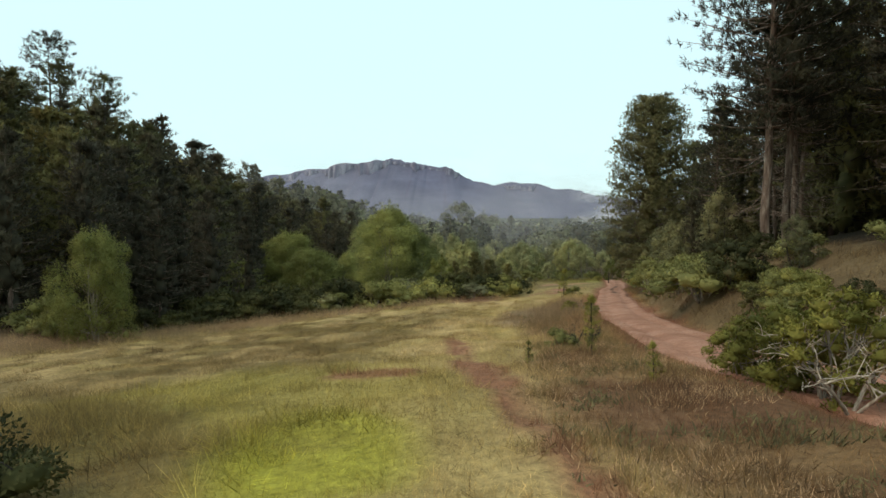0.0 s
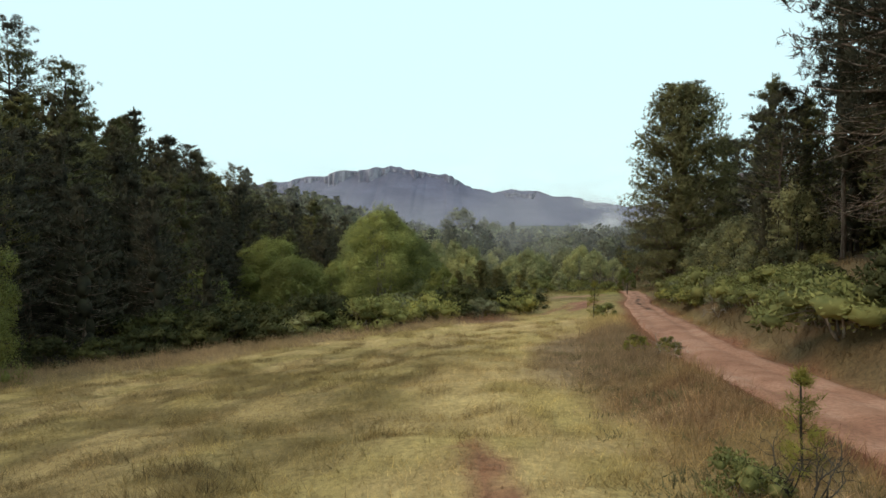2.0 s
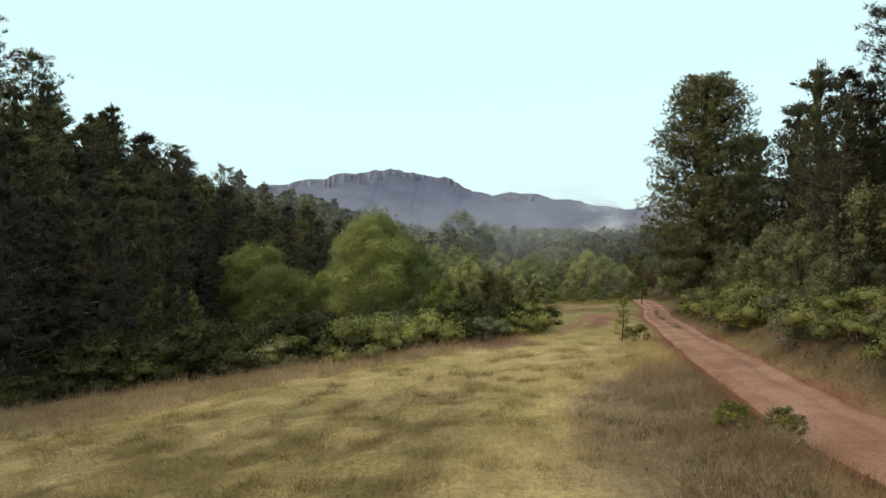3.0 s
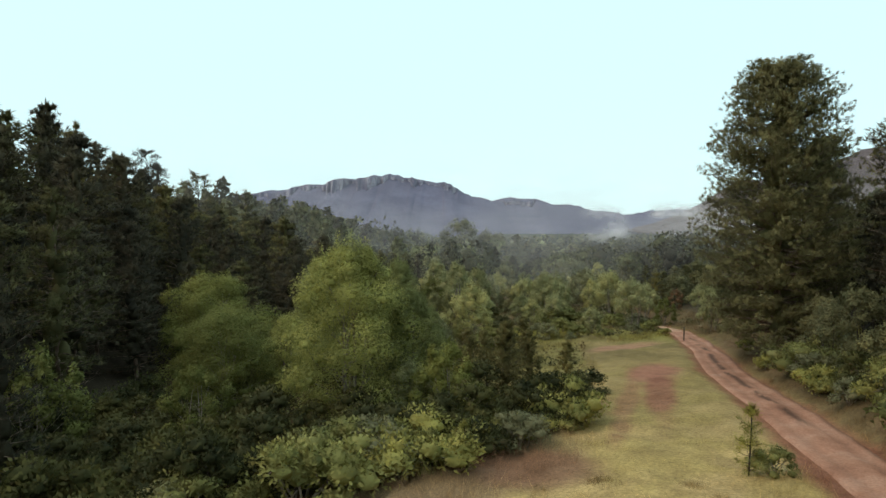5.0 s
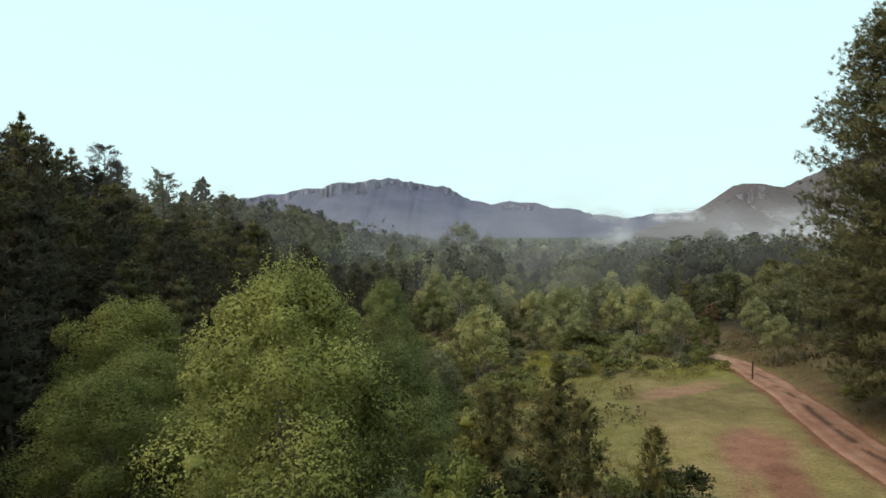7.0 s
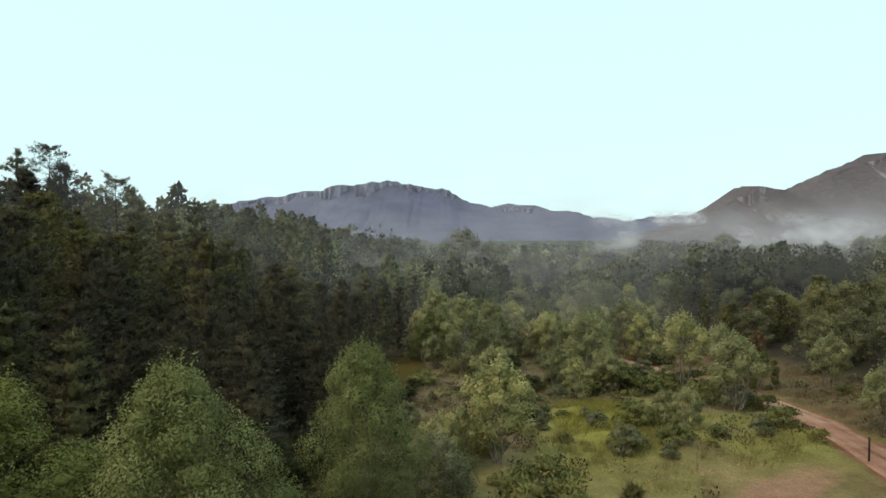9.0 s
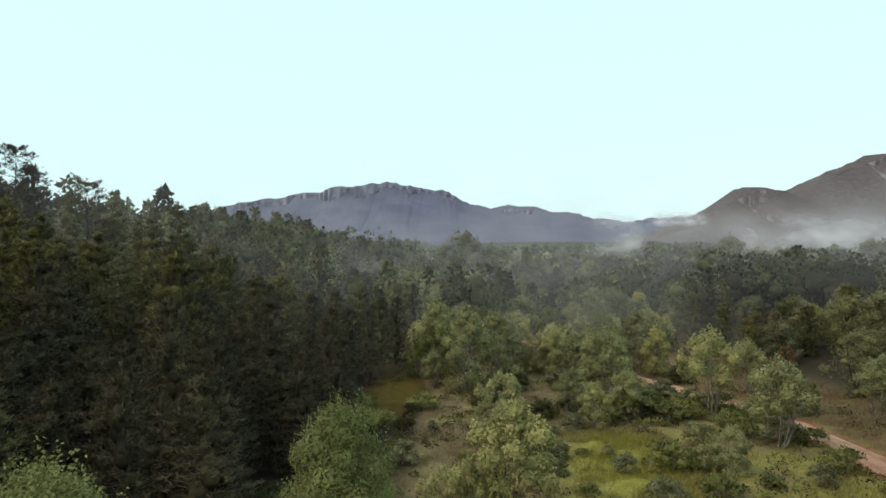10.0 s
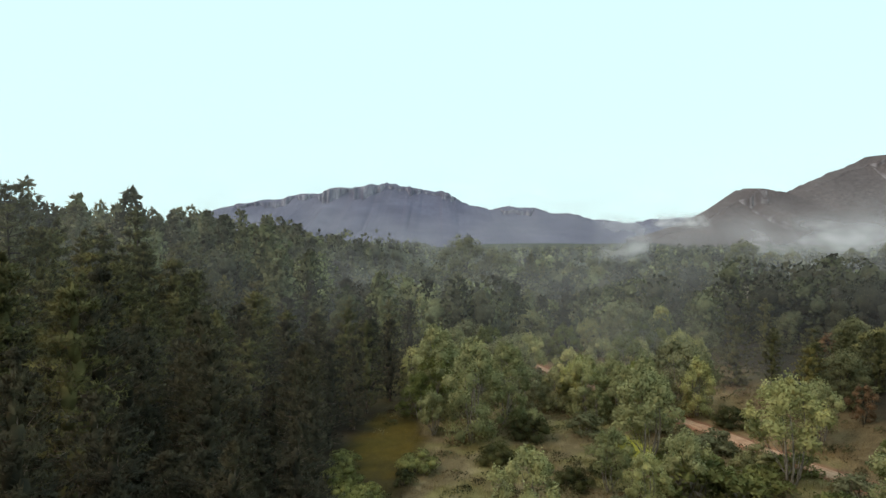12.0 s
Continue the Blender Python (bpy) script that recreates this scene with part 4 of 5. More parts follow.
for x, y, h, kind in ((-16.2, 48.0, 4.5, 2),
                      (2.5, 82.5, 5.7, 3), (22.3, 106.6, 7.2, 3), (30.5, 116.5, 5.4, 3), (14.3, 111.6, 7.0, 3), (29, 160, 8.6, 4), (1.2, 148, 6.6, 0), (9.1, 172, 7.5, 0),
                      (-4.5, 182, 9.0, 0), (21.5, 94.5, 5.8, 3), (18.7, 124, 6.4, 0), (-10.5, 49.5, 3.4, 2), (32, 99.5, 4.6, 3), (-1.4, 130, 9.0, 0), (1.8, 118.5, 9.0, 0),
                      (4.2, 166, 8.0, 0), (24.5, 131, 7.2, 4), (7, 140, 6.2, 4), (3.5, 97, 5.0, 1), (5.2, 124, 8.0, 0), (-4.0, 138, 5.6, 0), (3.0, 155, 6.5, 4), (10, 150, 5.5, 1), (14, 166, 7, 4),
                      (8.5, 130, 4.2, 4), (-3, 126, 4.6, 2), (20, 145, 5.5, 1), (33, 146, 5.5, 0), (37, 170, 7.5, 0)):
    take(x, y, 2.6)
    ALDERS.plant(x, y, h, "light green leafy alder among the valley scrub", "alders in the valley", kind)
for x, y, h, kind in ((-17.2, 43.2, 8.2, 3), (-18.6, 32.0, 8.5, 0), (-16.4, 35.2, 8.0, 0), (-14.9, 39.0, 8.5, 0), (-21.0, 29.5, 9.5, 0), (-13.6, 42.5, 7.2, 0), (-23.5, 27.0, 10, 0), (-22.4, 37.0, 11, 1), (-24.4, 80.7, 12, 0), (-15.4, 87, 10.6, 3), (-19, 98.3, 13, 0), (-13.3, 99.4, 10.5, 0), (-18.4, 101.1, 10, 3),
                      (-24.8, 108.7, 13, 0), (-9.9, 104.3, 8.8, 3), (-8.0, 99.5, 7.5, 0), (-10.6, 110.5, 9.5, 0), (-10.2, 117, 9, 0), (-7.5, 95, 7, 0), (-8.8, 89.5, 7.5, 0), (-9.0, 123, 8.5, 0), (-8.5, 129, 9.5, 1), (-6.5, 134, 9.0, 0), (-11.5, 135, 10.5, 1), (-9.5, 141, 10.0, 0), (-13.5, 128, 10.5, 0), (-7.5, 147, 10.5, 1), (-12.5, 146, 11, 1), (-5.0, 153, 10, 0), (-18.6, 95.8, 13.5, 1), (-15.6, 103.5, 12, 0), (-45.5, 121.8, 15, 0), (-36.8, 139.4, 15, 1), (34.9, 81.3, 16, 0), (14.8, 36.3, 4.2, 3),
                      (24, 52, 14, 1), (27, 60, 14, 0), (28.5, 56, 13, 2), (29, 72, 15, 1), (31.5, 76, 15.5, 0), (33, 70, 15, 2), (28.5, 77, 12.5, 1)):
    take(x, y, 2.6)
    EDGE_PINES.plant(x, y, h, "dark green pine of the dense forest edge", "pines on the forest slope", kind % 3)
for x, y, h in ((1.3, 61.6, 3.4), (2.5, 65.7, 3.0), (5.5, 68.3, 3.4), (2.9, 55.8, 4.0), (4.4, 58.2, 3.3), (6.0, 55.5, 2.8), (3.6, 61.0, 3.2)):
    take(x, y, 1.4)
    SAPLINGS.plant(x, y, h, "young dark pine among the valley scrub", "young pines", 1)
for x, y, h in ((3.35, 13.6, 1.05), (1.55, 10.9, 0.45), (2.75, 11.2, 0.5), (8.3, 41.7, 2.0), (3.0, 8.6, 0.6), (0.3, 43.0, 1.5)):
    take(x, y, 1.0)
    SAPLINGS.plant(x, y, h, "small yellowish pine sapling in the meadow grass", "pine saplings", 0)

for x, y, h in ((36, 119, 3.6), (47, 141, 4.6)):
    take(x, y, 2)
    OLIVE_TREES.plant(x, y, h, "small rusty-brown withered tree beyond the road", "", 2)

# ---- forests ----
count = 0
while count < 230:
    y = 27 + 125 * random.random()
    edge = float(along(y, (20, 45, 60, 78, 84, 115, 130, 180), (-19, -20, -21, -17, -12, -11, -9, -6), 3))
    x = edge - 30 * random.random() ** 1.2
    if -x > 30 + 0.45 * y or not free(x, y, 2.9 if y < 60 else 3.4):
        count += 0.01
        continue
    depth = edge - x
    h = random.uniform(7.0, 11.5) if depth < 9 else random.uniform(9, 14)
    if y > 84:
        h = random.uniform(6.0, 9.5) + 0.12 * min(depth, 25)
    stand = EDGE_PINES if depth < 16 and y > 60 or depth < 5 else FOREST_PINES
    # Needles darker in dense near stands, paler farther off to imitate haze.
    if y < 46:
        kind = random.choice((0, 0, 1)) if stand is EDGE_PINES else random.choice((0, 2, 1))
    elif stand is EDGE_PINES:
        kind = 0 if 80 < y < 112 and depth < 14 and random.random() < 0.85 else random.choice((0, 0, 1, 1))
    else:
        kind = random.choice((0, 0, 1, 2, 3, 4)) if y < 95 else random.choice((1, 1, 3, 4))
    stand.plant(x, y, h, "dark green pine of the dense forest slope", "pines on the forest slope", kind, None, random.uniform(1.0, 1.45))
    count += 1
# Extra small pines, added to deepen the darkness between the near trees.
count = 0
while count < 24:
    x, y = random.uniform(-30, -10), random.uniform(78, 106)
    if not free(x, y, 2.1):
        count += 0.02
        continue
    EDGE_PINES.plant(x, y, random.uniform(5.5, 8.5), "young dark pine filling the dense forest edge", "pines on the forest slope", 0, None, random.uniform(1.1, 1.5))
    count += 1
count = 0
while count < 95:
    y = 18 + 140 * random.random()
    edge = float(along(y, (20, 50, 60, 76, 84, 100, 130, 180), (17, 21, 27, 29, 34, 34.5, 35, 34), 3))
    x = edge + 26 * random.random() ** 1.3
    if x > 20 + 0.6 * y or not free(x, y, 2.8):
        count += 0.01
        continue
    h = random.uniform(13, 17) if y < 36 or x > 0.62 * y else random.uniform(9, 12) if y < 70 else random.uniform(5.5, 9)
    if y > 70 and random.random() < 0.6:
        OLIVE_TREES.plant(x, y, h * 0.85, "dull olive-green round-crowned tree beyond the dirt road", "oaks beyond the road", random.choice((0, 1)), None, random.uniform(1.0, 1.4))
        count += 1
        continue
    FOREST_PINES.plant(x, y, h, "dark pine of the forest beyond the dirt road", "pines above the road", None if y < 70 else random.choice((1, 3, 4)), None, random.uniform(1.0, 1.4) if y > 70 else random.uniform(0.9, 1.2))
    count += 1

count = 0
while count < 34:
    x, y = random.uniform(15, 46), random.uniform(-12, 24)
    if x < float(bank_x(y)) + 7 or not free(x, y, 3.4):
        count += 0.05
        continue
    FOREST_PINES.plant(x, y, random.uniform(12, 17), "dark pine of the forest beyond the dirt road", "pines above the road", random.choice((0, 1, 2)), None, random.uniform(0.95, 1.2))
    count += 1

# ---- scrub and bushes ----
EDGE_LABEL = "rounded green bush at the edge of the meadow"
for k in range(22):
    x = -19 + k * 1.2 + random.uniform(-0.5, 0.5)
    y = float(scrub_line(x)) + random.uniform(0.5, 1.6)
    take(x, y, 1.5)
    h = random.choice((1.1, 1.4, 1.6, 1.9)) * random.uniform(0.9, 1.1)
    dark = x < -10 or random.random() < 0.2
    (THICKET_BUSHES if dark else NEAR_BUSHES).plant(x, y, h, EDGE_LABEL, "bushes along the meadow", random.choice((0, 2)) if x < -9 else random.choice((0, 0, 1, 2)), None, random.uniform(0.95, 1.25))
for k in range(13):
    x = -14 + k * 1.5 + random.uniform(-0.6, 0.6)
    y = float(scrub_line(x)) + random.uniform(2.0, 3.6)
    take(x, y, 1.5)
    THICKET_BUSHES.plant(x, y, random.uniform(1.6, 2.4), "dark green bush behind the meadow edge", "bushes along the meadow", random.choice((0, 0, 1, 2)), None, random.uniform(0.9, 1.1))
for x, y, h in ((-18.0, 28.0, 1.6), (-19.0, 28.7, 2.0)):
    NEAR_BUSHES.plant(x, y, h, "large round green bush at the meadow edge", "bushes along the meadow", 0, None, 0.9)
count = 0
while count < 80:
    x, y = random.uniform(-18, 9), random.uniform(35, 84)
    if y < float(scrub_line(x)) + 1.4 or x > 0.5 and y > 57 or not free(x, y, 1.25):
        count += 0.012
        continue
    if x > -4 and random.random() < 0.3:
        ALDERS.plant(x, y, random.uniform(2.2, 3.6), "small leafy alder in the valley thicket", "alders in the valley")
    else:
        THICKET_BUSHES.plant(x, y, random.uniform(1.2, 2.2), "dark green bush in the shaded valley thicket", "thicket bushes", random.choice((0, 2)) if x < -2 else random.choice((0, 0, 1, 2)), None, random.uniform(0.95, 1.2))
    count += 1
count = 0
while count < 105:
    x, y = random.uniform(-6, 34), random.uniform(84, 172)
    if not path_clear(x, y, 0.1) or blob(x, y, 10.3, 91.5, 3.6, 8.5, -12) < 1 or blob(x, y, -5.8, 115, 3.2, 10) < 1 or blob(x, y, 30.5, 130, 4.5, 18) < 1 or not free(x, y, 1.6):
        count += 0.012
        continue
    if random.random() < (0.3 if y < 125 else 0.7):
        ALDERS.plant(x, y, random.uniform(2.2, 4.5) if y < 125 else random.uniform(4, 7), "small light green alder in the valley scrub", "alders in the valley")
    else:
        BUSHES.plant(x, y, random.uniform(0.6, 1.5), "grey-green bush on the grassy valley floor", "valley bushes", random.choice((0, 2, 2)))
    count += 1
count = 0
while count < 44:
    y = random.uniform(14, 75)
    x = float(bank_x(y)) + 0.5 + 5.5 * random.random() ** 1.4
    if not free(x, y, 1.2):
        count += 0.05
        continue
    # Bank bushes take some darkened leaves for the shade of the forest above.
    (random.choice((NEAR_BUSHES, THICKET_BUSHES)) if y < 42 else BUSHES).plant(x, y, random.uniform(0.5, 1.2) if y < 35 else random.uniform(0.7, 1.7), "green bush on the dry bank above the road", "bushes on the road bank")
    count += 1
for k in range(34):
    y = 11 + k * 1.65 + random.uniform(-0.6, 0.6)
    x = float(bank_x(y)) + random.uniform(0.6, 1.6) + (0.5 if k % 3 == 0 else 0)
    take(x, y, 1.2)
    random.choice((NEAR_BUSHES, THICKET_BUSHES)).plant(x, y, random.choice((0.5, 0.8, 1.1, 1.6)) * random.uniform(0.85, 1.15) * (0.55 if y < 21 else 1), "leafy green bush hanging over the road edge", "bushes on the road bank", None, None, random.uniform(0.85, 1.15))
for x, y, h, kind in ((14.2, 37.5, 3.4, 0), (12.9, 33.6, 2.4, 1), (15.9, 42.5, 4.0, 0), (17.4, 47.5, 3.6, 1), (18.8, 52.5, 4.4, 0), (20.6, 57.5, 3.6, 1), (17.6, 38.8, 4.4, 1), (19.6, 45.5, 4.6, 0), (21.4, 52, 4.6, 1), (22.5, 61, 3.4, 0), (11.9, 20.5, 1.9, 1)):
    take(x, y, 2)
    OLIVE_TREES.plant(x, y, h, "young dull green tree on the bank above the road", "young trees on the road bank", kind, None, random.uniform(0.9, 1.15))
for x, y, h in ((-17.5, 45.5, 1.5), (-15.8, 46.5, 1.7), (-19.2, 47.5, 1.6), (-17.0, 50.0, 1.8), (-14.2, 45.0, 1.5), (-18.6, 52.5, 1.8), (-15.4, 53.0, 1.7), (-13.0, 48.0, 1.6), (-12.2, 51.5, 1.7), (-19.5, 43.5, 1.4), (-11.5, 45.5, 1.5)):
    THICKET_BUSHES.plant(x, y, h, "dark green bush in the shaded valley thicket", "thicket bushes", random.choice((0, 2)), None, 1.3)
for x, y, h in ((4.7, 9.4, 1.0), (4.95, 7.7, 1.55), (5.1, 8.9, 1.25), (5.0, 23.8, 0.5), (5.7, 23.4, 0.62)):
    SHRUBS.plant(x, y, h, "yellow-green shrub with pale twisted stems beside the road", "roadside shrubs")
DARK_SHRUBS.plant(-3.6, 4.0, 0.95, "dark low bush in the meadow grass", "", 0)
NEAR_BUSHES.plant(2.6, 13.2, 0.55, "sparse green bush among dry weeds", "", 0, None, 0.8)
NEAR_BUSHES.plant(4.1, 48.9, 1.1, "bright green low bush beside bare red soil", "", 0, None, 1.3)
NEAR_BUSHES.plant(2.9, 48.2, 0.9, "bright green low bush beside bare red soil", "", 1, None, 1.1)
NEAR_BUSHES.plant(8.9, 41.6, 0.85, "low green bush round a pine sapling", "", 0, None, 0.9)
NEAR_BUSHES.plant(-1.2, 43.6, 1.5, "bright green bush at the tip of the thicket", "", 0, None, 0.75)
count = 0
while count < 26:
    x, y = random.uniform(0.5, 21), random.uniform(57, 94)
    if x > float(road_x(y)) - (4.5 if 70 < y < 86 else 2.4) or blob(x, y, 12.8, 62.5, 2.2, 9, -14) < 1 or blob(x, y, 16.0, 77.4, 6.0, 2.2, 38) < 1 or x > 6 and y < 77 or not free(x, y, 1.2):
        count += 0.05
        continue
    BUSHES.plant(x, y, random.choice((0.45, 0.6, 0.8, 1.1, 1.7)) * random.uniform(0.9, 1.15), "grey-green bush on the grassy valley floor", "valley bushes")
    count += 1
for x, y, h in ((-3.4, 107.6, 1.2), (-7.6, 107.4, 1.5), (-5.6, 104.4, 1.1), (-2.6, 110.5, 1.6), (-6.6, 102.0, 1.7), (-3.6, 101.0, 1.4), (-8.2, 111.5, 1.3)):
    THICKET_BUSHES.plant(x, y, h, "dark bush round the olive clearing", "bushes round the clearing")

for x, y, h, wide in ((14.8, 104.5, 2.6, 1.5), (17.2, 103.2, 1.8, 1.3), (19.8, 104.8, 1.7, 1.2), (22.5, 110.5, 1.7, 1.2), (24.0, 108.5, 1.5, 1.3), (21.2, 114.5, 1.9, 1.2), (24.4, 103.2, 1.6, 1.2), (20.6, 98.5, 1.9, 1.1), (22.8, 96.2, 1.7, 1.2), (17.0, 124.0, 1.8, 1.3), (18.4, 120.0, 1.6, 1.2), (12.0, 120.5, 2.0, 1.3)):
    BUSHES.plant(x, y, h, "broad grey-green bush beside the narrow track", "valley bushes", random.choice((2, 2, 0)), None, wide)
for x, y, h in ((6.8, 119.0, 2.2), (7.9, 106.5, 1.5), (16.6, 111.0, 1.6), (10.6, 109.0, 1.4), (3.4, 112.0, 1.8), (26.0, 122.5, 2.0), (5.2, 91.0, 1.5)):
    DARK_SHRUBS.plant(x, y, h, "dark rounded bush on the valley floor", "dark valley bushes", 0, None, 0.95)

# ---- great trees that stand out of the far woods ----
for x, y, top, wide, kind in ((8.2, 285, 7.4, 1.35, 0), (18.5, 282, 2.5, 1.05, 1), (24, 290, 1.5, 1.0, 0), (62, 245, -1.5, 0.9, 0), (70, 250, -1.0, 1.0, 1), (133, 334, 5.0, 1.5, 1), (146, 336, 0.5, 1.2, 0), (158, 340, 0.5, 1.2, 1),
                              (118, 338, -0.5, 1.2, 0), (172, 320, 2.0, 1.2, 0), (184, 315, 4.0, 1.2, 1), (196, 318, 4.5, 1.2, 0), (40, 262, -3.0, 1.2, 1), (52, 268, -2.5, 1.1, 0)):
    OLIVE_TREES.plant(x, y, 1.04 * (top - gz(x, y)), "great round-crowned dark oak above the valley woods", "great oaks in the far woods", kind, None, wide)
for x, y, top in ((30.8, 275.7, 1.5), (44, 270, -2.0), (78, 262, -1.0), (36, 284, -1.5), (90, 268, -1.0), (100, 280, 0.0)):
    FOREST_PINES.plant(x, y, top - gz(x, y), "dark pointed conifer above the valley woods", "conifers in the far woods", 3, None, 0.75)

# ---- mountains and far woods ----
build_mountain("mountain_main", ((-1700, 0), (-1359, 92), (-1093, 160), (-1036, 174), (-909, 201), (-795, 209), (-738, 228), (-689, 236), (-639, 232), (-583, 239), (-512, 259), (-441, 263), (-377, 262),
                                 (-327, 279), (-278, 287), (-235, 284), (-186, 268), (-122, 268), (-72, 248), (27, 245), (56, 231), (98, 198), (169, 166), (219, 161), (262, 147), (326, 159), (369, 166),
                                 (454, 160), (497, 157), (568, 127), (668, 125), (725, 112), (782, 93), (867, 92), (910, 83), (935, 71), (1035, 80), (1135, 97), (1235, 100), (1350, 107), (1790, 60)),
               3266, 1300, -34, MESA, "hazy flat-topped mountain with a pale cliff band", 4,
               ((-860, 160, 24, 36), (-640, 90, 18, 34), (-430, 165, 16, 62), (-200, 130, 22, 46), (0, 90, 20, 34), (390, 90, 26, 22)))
build_mountain("mountain_right", ((695, -10), (833, 30), (939, 78), (988, 108), (1027, 127), (1052, 162), (1096, 175), (1145, 178), (1185, 168), (1235, 156), (1259, 162), (1304, 187), (1343, 203), (1402, 231),
                                  (1471, 253), (1510, 278), (1549, 290), (1621, 290), (1823, 246), (2220, 185)),
               2266, 800, -34, RIGHT_RIDGE, "brownish wooded ridge with pale rock outcrops", 15, ((1068, 34, 10, 42), (1520, 30, 10, 24), (1600, 46, 10, 26)))


def far_woods(name, label, n, ys, xs, tall, colours, seed, bits=46, fan=True, fine=0.135, hearts=1, heart=1.0):
    """Distant woodland: many crowns, each a loose cone or dome of leafy clumps."""
    rng = np.random.default_rng(seed)
    tries = rng.random((n * 14, 2))
    y = ys[0] + (ys[1] - ys[0]) * tries[:, 0] ** 1.25
    x = xs[0] + (xs[1] - xs[0]) * tries[:, 1]
    x = x * (0.35 + 0.65 * y / ys[1]) if fan else x
    gap = 0.36 * (tall[0] + tall[1]) * 0.9
    seen, keep = set(), []
    for k in range(len(x)):
        cell = (int(x[k] // gap), int(y[k] // gap))
        if cell not in seen and len(keep) < n:
            seen.add(cell)
            keep.append(k)
    x, y = x[keep], y[keep]
    n = len(x)
    h = rng.uniform(*tall, n) * rng.uniform(0.65, 1.2, n) * (0.8 + 0.5 * fractal(x, y, 40, seed)) * np.where(x < -25, 1.25, 1.0)
    z = ground(x, y)
    cone = rng.random(n) < np.where(x > 15, 0.2, np.where(x < -40, 1.0, 0.6))
    col = np.array(colours)[rng.integers(0, len(colours), n)] * rng.uniform(0.55, 1.45, (n, 1))
    f = rng.random((n, bits)) ** 0.8
    a = rng.uniform(0, 2 * math.pi, (n, bits))
    full = np.where(cone[:, None], (1 - f) ** 0.58, np.sqrt(np.clip(1 - (2 * f - 0.85) ** 2 / 1.4, 0, 1)))
    r = full * h[:, None] * np.where(cone, 0.25, 0.40)[:, None] * rng.uniform(0.45, 1.1, (n, bits))
    p = np.stack([x[:, None] + r * np.cos(a), y[:, None] + r * np.sin(a), z[:, None] + h[:, None] * (0.12 + 0.86 * f)], -1).reshape(-1, 3)
    out = np.stack([np.cos(a), np.sin(a), 0 * a + 0.6], -1).reshape(-1, 3)
    d = unit(out * 0.5 + rng.normal(size=p.shape) * 0.6)
    size = np.repeat(h * fine, bits) * rng.uniform(0.6, 1.3, len(p))
    v, q = leaf_arrays(p, d, unit(out + rng.normal(size=p.shape) * 0.4), size, size * 0.7)
    lit = np.stack([full * np.cos(a), full * np.sin(a), 1.3 * f - 0.15], -1).reshape(-1, 3)
    tint = np.repeat(np.repeat(col, bits, 0) * rng.uniform(0.9, 1.1, (n * bits, 1)), 4, 0)
    lit = np.repeat(unit(lit + rng.normal(size=p.shape) * 0.15), 4, 0)
    hk = np.tile(np.linspace(0.2, 0.72, hearts) if hearts > 1 else [0.45], (n, 1)) + rng.uniform(-0.06, 0.06, (n, hearts))
    ha = rng.uniform(0, 2 * math.pi, (n, hearts))
    far_out = h[:, None] * np.where(cone, 0.0, 0.17)[:, None] * (hearts > 1)
    hc = np.stack([x[:, None] + far_out * np.cos(ha), y[:, None] + far_out * np.sin(ha), z[:, None] + h[:, None] * hk], -1)
    hr = h[:, None] * np.where(cone[:, None], 0.19 * (1.05 - hk), 0.19 + 0.06 * rng.random((n, hearts))) * heart
    hv, hf, hn = clump_cores(hc, np.stack([hr, hr, np.where(cone[:, None], 0.16 * h[:, None], hr)], -1), seed)
    v, q = np.concatenate([v, hv]), np.concatenate([q, hf + len(v)])
    me = mesh_np(name, v, q, np.concatenate([tint, np.repeat(col, len(hv) // n, 0)]), True, np.concatenate([lit, unit(hn + np.array([0, 0, 0.25]))]))
    me.materials.append(WOODLAND)
    return tagged(new(name, me), label, "woodland", "", "stuff")


GREENS = ((0.095, 0.094, 0.060), (0.115, 0.118, 0.070), (0.155, 0.155, 0.086), (0.085, 0.080, 0.060), (0.20, 0.205, 0.108))
DARKS = ((0.094, 0.090, 0.052), (0.125, 0.114, 0.062), (0.080, 0.077, 0.048))
# Slope woods lightened to take in the haze before them.
HAZED_SLOPES = ((0.155, 0.150, 0.090), (0.195, 0.183, 0.108), (0.135, 0.128, 0.084))
far_woods("valley_woods", "mixed dark woodland across the valley", 380, (162, 240), (-120, 170), (8, 11.5), GREENS, 3, 320, True, 0.075, 4, 0.6)
far_woods("farther_woods", "mixed dark woodland deeper in the valley", 900, (235, 430), (-200, 270), (7, 9.5), GREENS, 5, 120, True, 0.10, 2, 0.8)
far_woods("distant_woods", "distant misty woodland at the mountain foot", 2000, (400, 1500), (-800, 1000), (9, 14), GREENS, 7, 26)
far_woods("slope_woods", "dense dark pine woodland up the slope", 400, (50, 178), (-125, -49), (7.6, 9.2), HAZED_SLOPES, 11, 440, False, 0.052, 4, 0.6)
far_woods("ridge_pines", "dense dark pines along the far slope crest", 420, (172, 330), (-150, -38), (9.5, 12), HAZED_SLOPES, 17, 240, False, 0.065, 3, 0.6)
far_woods("ridge_woods", "dense dark pine woodland beyond the road", 260, (60, 178), (60, 130), (9, 13), DARKS, 13, 420, False, 0.05, 5, 0.85)


